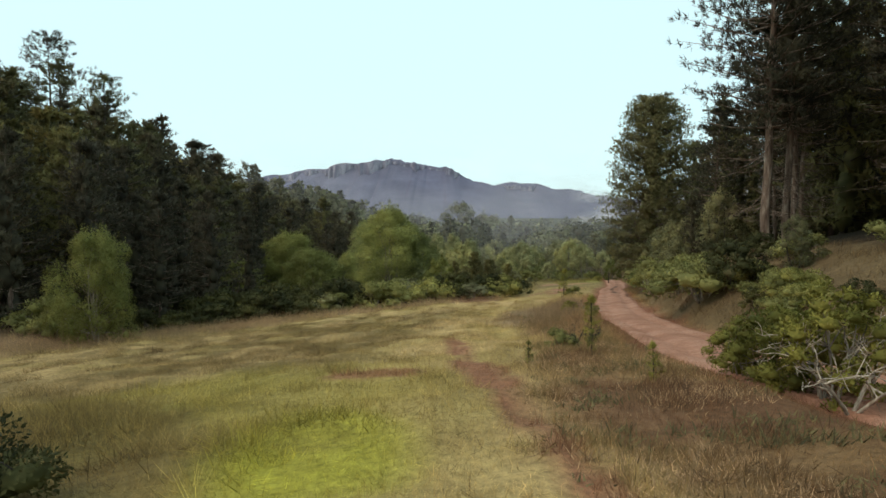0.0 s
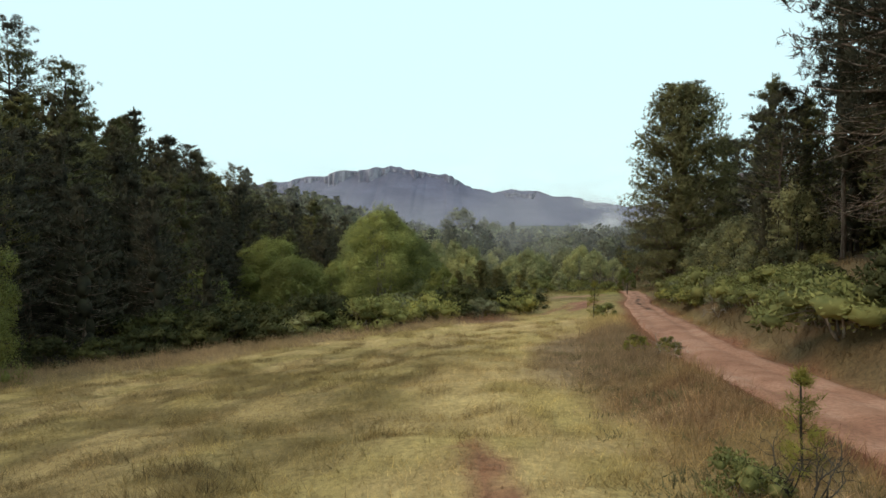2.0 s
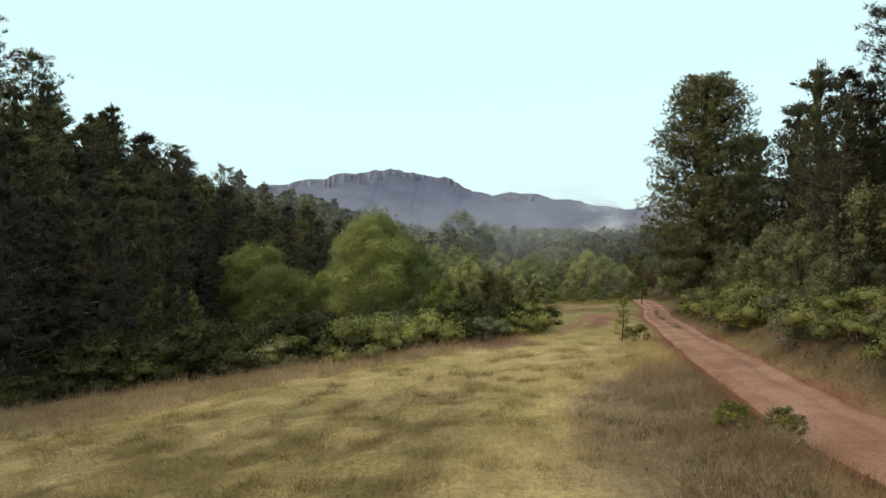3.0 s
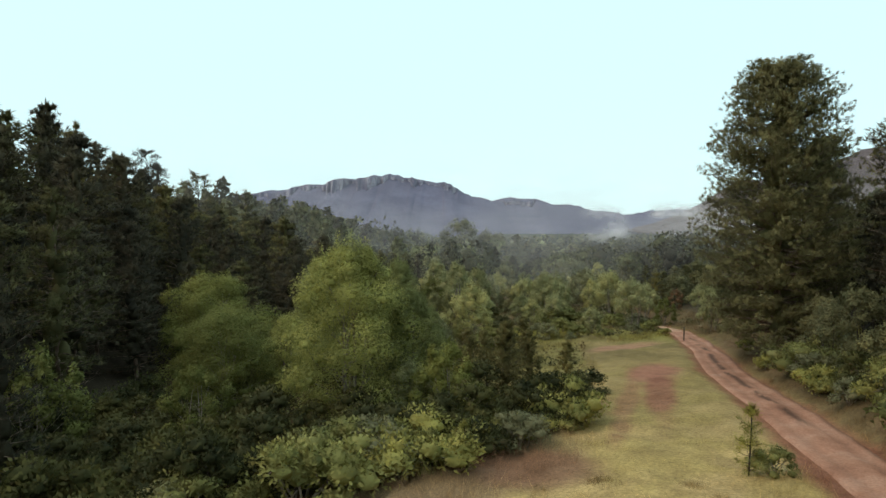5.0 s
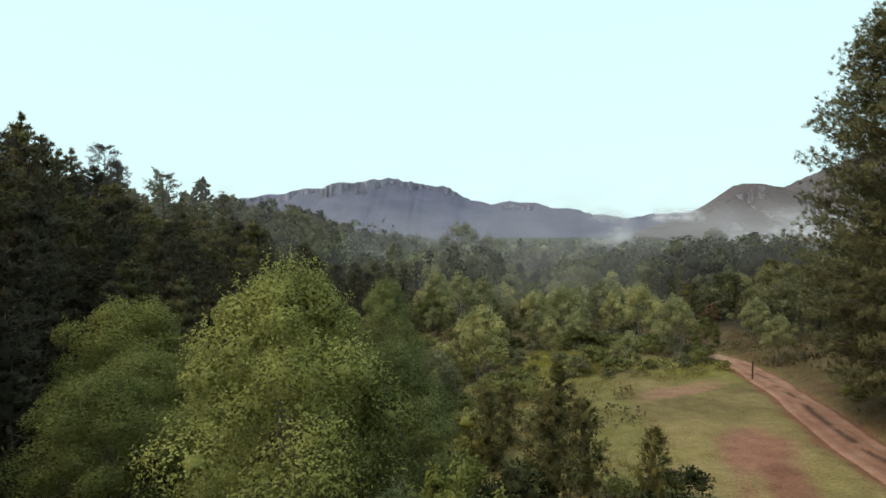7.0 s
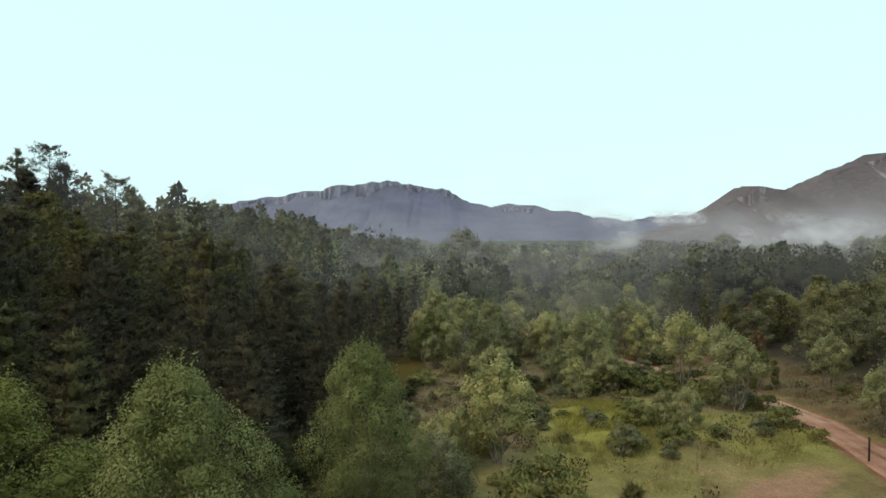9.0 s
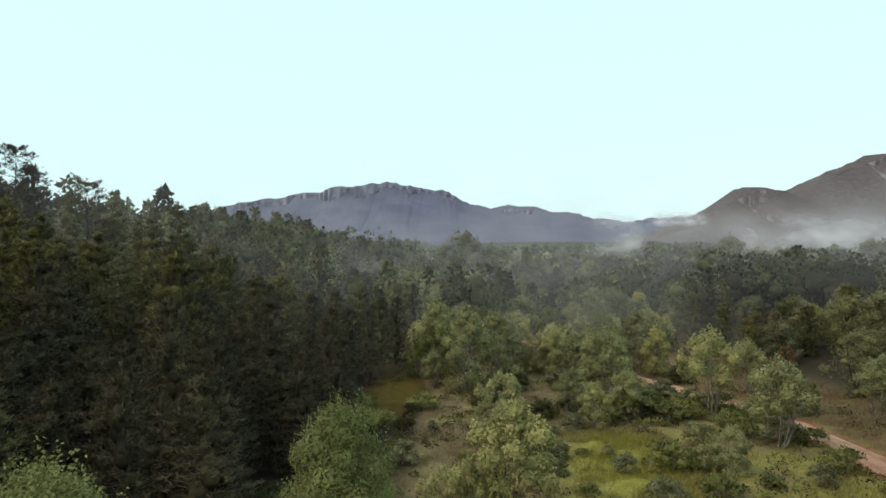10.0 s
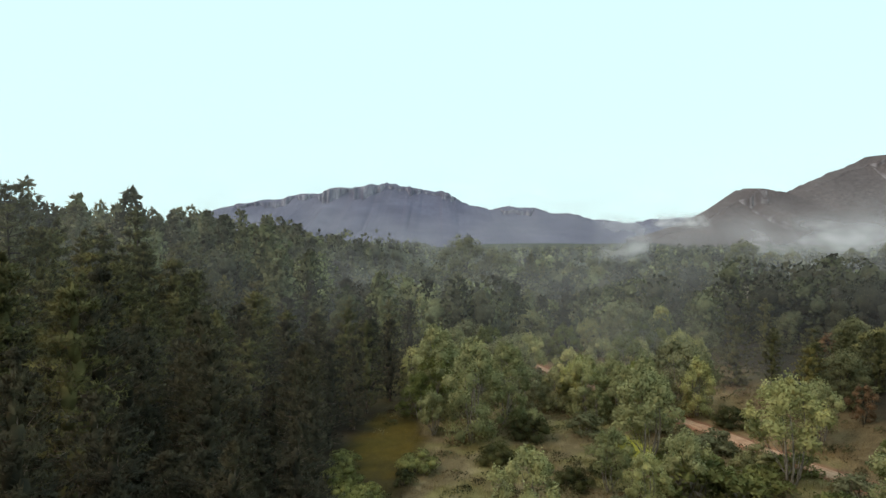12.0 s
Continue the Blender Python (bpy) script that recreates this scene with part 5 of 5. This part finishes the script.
# ---- mist lying over the woods: translucent sheets in place of hazy air ----
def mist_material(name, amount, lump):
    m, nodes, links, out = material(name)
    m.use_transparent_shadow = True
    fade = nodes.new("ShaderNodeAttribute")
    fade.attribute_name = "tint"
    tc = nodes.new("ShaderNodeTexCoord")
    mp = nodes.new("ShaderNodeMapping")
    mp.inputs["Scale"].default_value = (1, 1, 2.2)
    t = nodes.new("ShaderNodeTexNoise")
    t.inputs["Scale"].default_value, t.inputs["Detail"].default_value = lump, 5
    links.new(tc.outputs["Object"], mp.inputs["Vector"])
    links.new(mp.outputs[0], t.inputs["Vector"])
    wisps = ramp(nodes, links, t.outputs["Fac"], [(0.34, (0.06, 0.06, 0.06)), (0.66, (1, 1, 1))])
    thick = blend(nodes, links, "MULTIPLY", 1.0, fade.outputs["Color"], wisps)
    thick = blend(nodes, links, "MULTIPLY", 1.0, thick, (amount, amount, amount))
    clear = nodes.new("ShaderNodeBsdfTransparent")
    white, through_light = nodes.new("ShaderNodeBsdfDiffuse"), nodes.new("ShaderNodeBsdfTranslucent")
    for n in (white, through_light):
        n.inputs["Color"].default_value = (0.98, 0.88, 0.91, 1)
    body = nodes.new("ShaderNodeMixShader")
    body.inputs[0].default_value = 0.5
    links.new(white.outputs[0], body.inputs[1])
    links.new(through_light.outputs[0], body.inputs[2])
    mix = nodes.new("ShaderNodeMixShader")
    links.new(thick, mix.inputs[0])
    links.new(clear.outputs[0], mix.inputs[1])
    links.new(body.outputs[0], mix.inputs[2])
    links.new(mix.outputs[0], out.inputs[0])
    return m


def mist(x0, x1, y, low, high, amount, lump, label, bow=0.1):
    """A thin translucent sheet that imitates mist and haze, soft at all its edges, bowed along the valley."""
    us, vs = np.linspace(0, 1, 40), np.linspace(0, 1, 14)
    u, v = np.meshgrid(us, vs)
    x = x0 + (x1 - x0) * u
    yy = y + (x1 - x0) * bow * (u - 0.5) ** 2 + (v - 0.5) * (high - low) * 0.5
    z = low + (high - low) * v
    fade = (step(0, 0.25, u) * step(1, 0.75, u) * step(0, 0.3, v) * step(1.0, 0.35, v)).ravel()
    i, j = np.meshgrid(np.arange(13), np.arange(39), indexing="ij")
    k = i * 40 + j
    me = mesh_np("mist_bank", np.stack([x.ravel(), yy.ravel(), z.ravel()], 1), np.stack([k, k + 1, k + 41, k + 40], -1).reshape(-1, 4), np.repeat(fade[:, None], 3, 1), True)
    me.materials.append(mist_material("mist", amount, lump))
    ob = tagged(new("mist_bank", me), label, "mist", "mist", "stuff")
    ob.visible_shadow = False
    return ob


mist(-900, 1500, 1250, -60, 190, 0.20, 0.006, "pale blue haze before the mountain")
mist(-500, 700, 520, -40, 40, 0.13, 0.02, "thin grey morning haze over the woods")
# Sheets added to lighten the trees behind them, as hazy air would.
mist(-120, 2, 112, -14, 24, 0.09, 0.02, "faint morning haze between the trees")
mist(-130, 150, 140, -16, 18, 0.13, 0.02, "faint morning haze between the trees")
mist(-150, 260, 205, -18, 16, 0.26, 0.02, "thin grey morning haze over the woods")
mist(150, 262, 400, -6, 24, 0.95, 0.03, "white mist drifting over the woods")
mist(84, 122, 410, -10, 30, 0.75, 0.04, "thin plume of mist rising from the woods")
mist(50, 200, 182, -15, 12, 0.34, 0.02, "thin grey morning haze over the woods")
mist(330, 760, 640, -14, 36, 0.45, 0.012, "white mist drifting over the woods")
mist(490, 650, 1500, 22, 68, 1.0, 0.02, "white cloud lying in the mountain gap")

# ---- grass, dry weeds and stalks ----
def sow(name, label, n, xs, ys, keep, length, width, upright, seed, clump=0.12, per=5, shade=1.0, colour=None):
    """Blades in clumps, coloured like the turf that they grow from."""
    rng = np.random.default_rng(seed)
    x, y = rng.uniform(*xs, n), rng.uniform(*ys, n)
    ok = rng.random(n) < keep(x, y)
    x, y = x[ok], y[ok]
    vigour = np.repeat(0.6 + 0.9 * fractal(x, y, 0.8, seed, 2), per)
    x, y = np.repeat(x, per) + rng.normal(size=len(x) * per) * clump, np.repeat(y, per) + rng.normal(size=len(y) * per) * clump
    p = np.stack([x, y, ground(x, y) - 0.015], 1)
    d = unit(rng.normal(size=p.shape) * (1 - upright) + np.array([0.0, 0.0, upright]))
    d[:, 2] = np.abs(d[:, 2])
    facing = np.array([0, -0.8, 0.6]) + rng.normal(size=p.shape) * 0.3
    v, f = blade_arrays(p, d, length * vigour * rng.uniform(0.6, 1.3, len(p)), width * rng.uniform(0.7, 1.3, len(p)), facing)
    col = land_colour(x, y) if colour is None else np.tile(colour, (len(p), 1))
    col = col * (shade * rng.uniform(0.75, 1.3, (len(p), 1)))
    lit = unit(np.array([0, 0, 1.0]) + rng.normal(size=p.shape) * 0.22)
    me = mesh_np(name, v, f, np.repeat(col, 3, 0), True, np.repeat(lit, 3, 0))
    me.materials.append(BLADES)
    return tagged(new(name, me), label, "grass", "", "stuff")


def on_meadow(x, y):
    inside = (y < scrub_line(x) + 0.5) & (x < road_x(y) - 1.35) & (x > -21)
    bare = np.clip(1.1 * step(1.3, 0.6, blob(x, y, 0.65, 9.5, 0.35, 5.2, 4)) + step(1.2, 0.6, blob(x, y, 12.9, 62.5, 1.5, 4.6, -20)) + step(1.2, 0.6, blob(x, y, 10.9, 56.0, 0.75, 7.0, -19)) + step(1.2, 0.6, blob(x, y, 16.0, 77.4, 5.2, 1.3, 38)) + step(1.2, 0.6, blob(x, y, 2.3, 43.4, 2.3, 1.8)), 0, 0.8)
    return inside * (1 - bare) * (0.35 + 0.65 * step(0.3, 0.6, fractal(x, y, 0.9, 61, 3)))


def in_tall(x, y):
    n = 3.0 * (fractal(x, y, 3.5, 21) - 0.5)
    edge = scrub_line(x) - y + n
    strip = step(1.5, 0.8, edge / np.interp(x, (-18, -8, 2), (9, 6.5, 3.0))) * step(6, 3, x) * (edge > -0.8) * (x > -21)
    right = 0.6 * step(1.5, 0.5, blob(x, y, 4.6, 25.5, 2.0, 6.3, -16)) * step(0.3, 0.6, fractal(x, y, 1.1, 27, 3))
    return np.clip(strip + right, 0, 1) * (x < road_x(y) - 1.5)


def in_weeds(x, y):
    n1 = fractal(x, y, 3.5, 21)
    return step(0.3, 1.3, x - 0.09 * y + 1.2 * (n1 - 0.5)) * (x < road_x(y) - 1.4) * step(30, 20, y) * step(0.42, 0.6, fractal(x, y, 1.0, 71, 3))


def in_herbs(x, y):
    return (x < road_x(y) - 1.4) * step(0.3, 1.3, x - 0.09 * y) * step(0.50, 0.62, fractal(x, y, 0.8, 73, 3))


def on_bank(x, y):
    b = x - bank_x(y)
    return step(0.0, 0.5, b) * step(9, 3, b) * step(0.25, 0.5, fractal(x, y, 1.3, 81, 3))


def on_valley(x, y):
    return (np.abs(x - road_x(y)) > 1.5) * (blob(x, y, -5.8, 116, 3.0, 11) > 1) * np.where(y > 84, x > -7, (x > 1.5) & (y > scrub_line(x) - 1) & (x < road_x(y))) * step(0.35, 0.6, fractal(x, y, 2.0, 91, 3))


sow("meadow_grass", "short straw and green meadow grass", 42000, (-8, 7), (2, 26), on_meadow, 0.10, 0.006, 0.5, 1, 0.10, 7)


def in_tussock(x, y):
    return on_meadow(x, y) * step(0.54, 0.62, fractal(x, y, 0.75, 47, 3))


sow("grass_tussocks", "brownish tussocks of longer grass in the meadow", 11000, (-20, 8), (3, 46), in_tussock, 0.19, 0.009, 0.5, 12, 0.13, 11, 0.86)


def in_brown(x, y):
    return on_meadow(x, y) * step(1.5, 0.6, blob(x, y, -6.2, 6.2, 4.4, 3.2)) * step(0.44, 0.56, fractal(x, y * 1.4, 0.9, 49, 3))


sow("scattered_tussocks", "scattered dark brown tussocks over the meadow", 620, (-15, 7), (5, 42), on_meadow, 0.20, 0.010, 0.5, 32, 0.19, 120, 0.74)
sow("brown_tussocks", "long drooping dark brown tussock grass", 5200, (-11, -1.5), (2.6, 10), in_brown, 0.30, 0.008, 0.4, 22, 0.12, 14, 1.15)
sow("far_meadow_grass", "short straw-coloured grass of the sloping meadow", 16000, (-21, 16), (8, 82), on_meadow, 0.13, 0.015, 0.5, 2, 0.2, 6)
sow("tall_brown_grass", "tall feathery brown grass by the bushes", 11000, (-21, 8), (17, 52), in_tall, 0.50, 0.009, 0.62, 3, 0.18, 10, 1.1)
def in_roadside(x, y):
    side = x - road_x(y)
    return step(-4.2, -3.0, side) * step(-1.25, -1.6, side) * step(12, 16, y) * step(44, 36, y) * step(0.25, 0.5, fractal(x, y, 1.2, 83, 3))


sow("roadside_grass", "feathery brown grass along the meadow side of the road", 9000, (1.5, 12), (11, 44), in_roadside, 0.40, 0.009, 0.62, 33, 0.15, 8, 1.0)
sow("dry_weeds", "dry reddish-brown weeds beside the track", 13000, (0.4, 8), (2.2, 30), in_weeds, 0.14, 0.0075, 0.6, 4, 0.05, 11, 0.72)
sow("weed_seed_heads", "pale straw seed heads above the dry weeds", 13000, (0.4, 8), (2.2, 26), in_weeds, 0.10, 0.010, 0.5, 24, 0.10, 9, 1.0, (0.45, 0.285, 0.17))
sow("weed_heads", "small dull green herbs among the dry weeds", 8000, (0.4, 8), (2.2, 28), in_herbs, 0.12, 0.022, 0.5, 14, 0.06, 8, 1.0, (0.15, 0.125, 0.062))
sow("bank_grass", "dry brown grass on the road bank", 20000, (6, 32), (6, 84), on_bank, 0.25, 0.022, 0.65, 5, 0.2, 5)
sow("valley_grass", "tussocky yellow-green grass of the valley floor", 13500, (-7, 36), (58, 150), on_valley, 0.42, 0.04, 0.6, 6, 0.28, 9)


def in_lime(x, y):
    return step(1.5, 0.7, blob(x, y, 10.3, 91.5, 3.8, 9.0, -12)) * step(0.42, 0.55, fractal(x, y, 1.6, 93, 3))


def on_bank_foot(x, y):
    b = x - bank_x(y)
    return step(-0.7, -0.2, b) * step(2.4, 1.0, b) * (0.3 + 0.7 * step(0.3, 0.5, fractal(x, y, 1.0, 85, 3)))


sow("valley_tussocks", "yellow-green tussocks of grass on the valley floor", 1500, (4, 16), (78, 104), in_lime, 0.42, 0.03, 0.55, 34, 0.24, 34, 0.8)
sow("bank_foot_grass", "dry brown grass hanging over the road edge", 15000, (6, 26), (8, 74), on_bank_foot, 0.30, 0.013, 0.6, 35, 0.14, 8, 0.95)


def undergrowth(n, seed):
    """Low leafy tangle that covers the ground between the bushes."""
    rng = np.random.default_rng(seed)
    x, y = rng.uniform(-20, 12, n), rng.uniform(31, 86, n)
    ok = (y > scrub_line(x) + 2.0) & (np.abs(x - road_x(y)) > 2.5) & (x < road_x(y)) & ((x < 0.5) | (y < 57)) & (rng.random(n) < step(0.3, 0.55, fractal(x, y, 2.2, 97, 3)))
    x, y = x[ok], y[ok]
    h = rng.random(len(x)) * (0.25 + 1.0 * fractal(x, y, 3.0, 99, 3))
    p = np.stack([x, y, ground(x, y) + h], 1)
    d = unit(rng.normal(size=p.shape) + np.array([0, 0, 0.2]))
    nrm = unit(rng.normal(size=p.shape) * 0.5 + np.array([0, 0, 1.0]))
    size = rng.uniform(0.10, 0.24, len(p))
    v, f = leaf_arrays(p, d, nrm, size, size * 0.5)
    kinds = np.array(((0.09, 0.10, 0.035), (0.13, 0.13, 0.05), (0.11, 0.075, 0.045), (0.16, 0.15, 0.06)))
    pick = np.clip((fractal(x, y, 2.5, 101, 3) * 6 - 1).astype(int), 0, 3)
    me = mesh_np("undergrowth", v, f, np.repeat(kinds[pick] * rng.uniform(0.7, 1.3, (len(p), 1)), 4, 0))
    me.materials.append(BLADES)
    return tagged(new("undergrowth", me), "tangled dark green and brown undergrowth between bushes", "undergrowth", "", "stuff")


undergrowth(95000, 8)


def valley_scrub(n, bits, seed):
    """Low grey-green and brown scrub mounds that cover the valley floor."""
    rng = np.random.default_rng(seed)
    x, y = rng.uniform(-7, 36, n), rng.uniform(58, 168, n)
    ok = (y > np.maximum(scrub_line(x), 58)) & (blob(x, y, 16.0, 77.4, 6.0, 2.2, 38) > 1) & ((y > 84) | ((x > 0) & (x < road_x(y))))
    ok &= (np.abs(x - road_x(y)) > 2.0) & (blob(x, y, -5.4, 113, 3.0, 8.8) > 1) & (blob(x, y, 10.3, 91.5, 3.4, 8.0, -12) > 1)
    ok &= rng.random(n) < (0.25 + 0.75 * step(0.35, 0.6, fractal(x, y, 7, 111, 3))) * np.where(y < 84, 0.35, 1.0)
    x, y = x[ok], y[ok]
    n = len(x)
    r = rng.uniform(0.25, 0.75, n)
    d = unit(rng.normal(size=(n, bits, 3)) + np.array([0, 0, 0.5]))
    d[..., 2] = np.abs(d[..., 2])
    p = np.stack([x, y, ground(x, y)], 1)[:, None] + d * (r[:, None, None] * rng.uniform(0.7, 1.15, (n, bits, 1))) * np.array([1, 1, 0.8])
    p, d = p.reshape(-1, 3), d.reshape(-1, 3)
    way = unit(rng.normal(size=p.shape) + d)
    size = rng.uniform(0.10, 0.2, len(p))
    v, f = leaf_arrays(p, way, unit(d + rng.normal(size=p.shape) * 0.4), size, size * 0.55)
    kinds = np.array(((0.13, 0.125, 0.06), (0.18, 0.165, 0.09), (0.16, 0.115, 0.065), (0.27, 0.23, 0.12), (0.06, 0.058, 0.03)))
    tint = np.repeat(kinds[rng.integers(0, 5, n)] * rng.uniform(0.8, 1.2, (n, 1)), bits * 4, 0)
    me = mesh_np("valley_scrub", v, f, tint, True, np.repeat(d, 4, 0))
    me.materials.append(WOODLAND)
    return tagged(new("valley_scrub", me), "low grey-green and brown scrub of the valley floor", "scrub", "", "stuff")


valley_scrub(2300, 60, 18)


# ---- bleached dead shrubs beside the track ----
def dead_shrub(x, y, size, seed, label, mat):
    """Twisted pale bare branches that fork from one root."""
    np.random.seed(seed)
    thing = new("dead_shrub")

    def fork(t, a, way, length, r, depth):
        e = a + way * length
        t.add(bent(a, e, 0, 0.35, 5), r, r * 0.55, 5)
        if depth:
            for k in range(3):
                fork(t, e - way * length * 0.15 * k, unit(way * 0.7 + np.random.normal(size=3) * 0.6 + np.array([0, 0, 0.12])), length * 0.68, r * 0.55, depth - 1)

    for k in range(4):
        a = 1.57 * k + 0.4
        t = Tubes()
        fork(t, np.array([0, 0, -0.05]), unit(np.array([math.cos(a), math.sin(a), 1.1])), 0.46 * size, 0.019 * size, 3)
        part("branch", t.mesh("dead_branch"), mat, thing)
    thing.matrix_basis = pose(x, y, gz(x, y))
    return tagged(thing, label, "dead shrub", "dead shrubs")


PALE_WOOD = bark("pale_wood", (0.18, 0.135, 0.10), (0.40, 0.32, 0.245), (0.60, 0.50, 0.40), 14)
dead_shrub(4.75, 7.0, 1.45, 5, "bleached twisted dead shrub beside the track", PALE_WOOD)
dead_shrub(5.5, 23.0, 0.8, 6, "bleached dead shrub with spreading branches by the track", PALE_WOOD)
dead_shrub(11.6, 33.5, 1.2, 7, "pale bare shrub on the road bank", GREY_BARK)
dead_shrub(3.0, 13.0, 0.75, 9, "thin dark bare shrub in the meadow weeds", DARK_BARK)

# ---- bleached snag over the far woods ----
def build_snag(x, y, h):
    np.random.seed(31)
    thing = new("dead_tree")
    t = Tubes()
    t.add(bent((0, 0, -0.5), (0.3, 0, h), 0, 0.02, 7), 0.2, 0.05, 7)
    trunk = part("trunk", t.mesh("snag_trunk"), PALE_WOOD, thing)
    for k in range(7):
        z = h * (0.5 + 0.07 * k)
        b = Tubes()
        b.add(bent((0.3 * z / h, 0, z), np.array([math.cos(k * 2.4) * 0.9, math.sin(k * 2.4) * 0.9, z + 0.5]), 0, 0.1, 4), 0.05, 0.012, 4)
        part("branch", b.mesh("snag_branch"), PALE_WOOD, trunk)
    thing.matrix_basis = pose(x, y, gz(x, y))
    return tagged(thing, "tall bleached dead tree standing above the misty woods", "dead tree")


build_snag(55.5, 178, 9)

# ---- fence post ----
def build_post():
    thing = new("fence_post")
    t = Tubes()
    t.add(bent((0, 0, -0.2), (0.03, 0.02, 1.4), 0, 0.03, 6), 0.06, 0.05, 8)
    part("post", t.mesh("post"), DARK_BARK, thing)
    thing.matrix_basis = pose(22.1, 81.0, gz(22.1, 81.0))
    return tagged(thing, "weathered dark wooden post beside the dirt road", "post")


build_post()
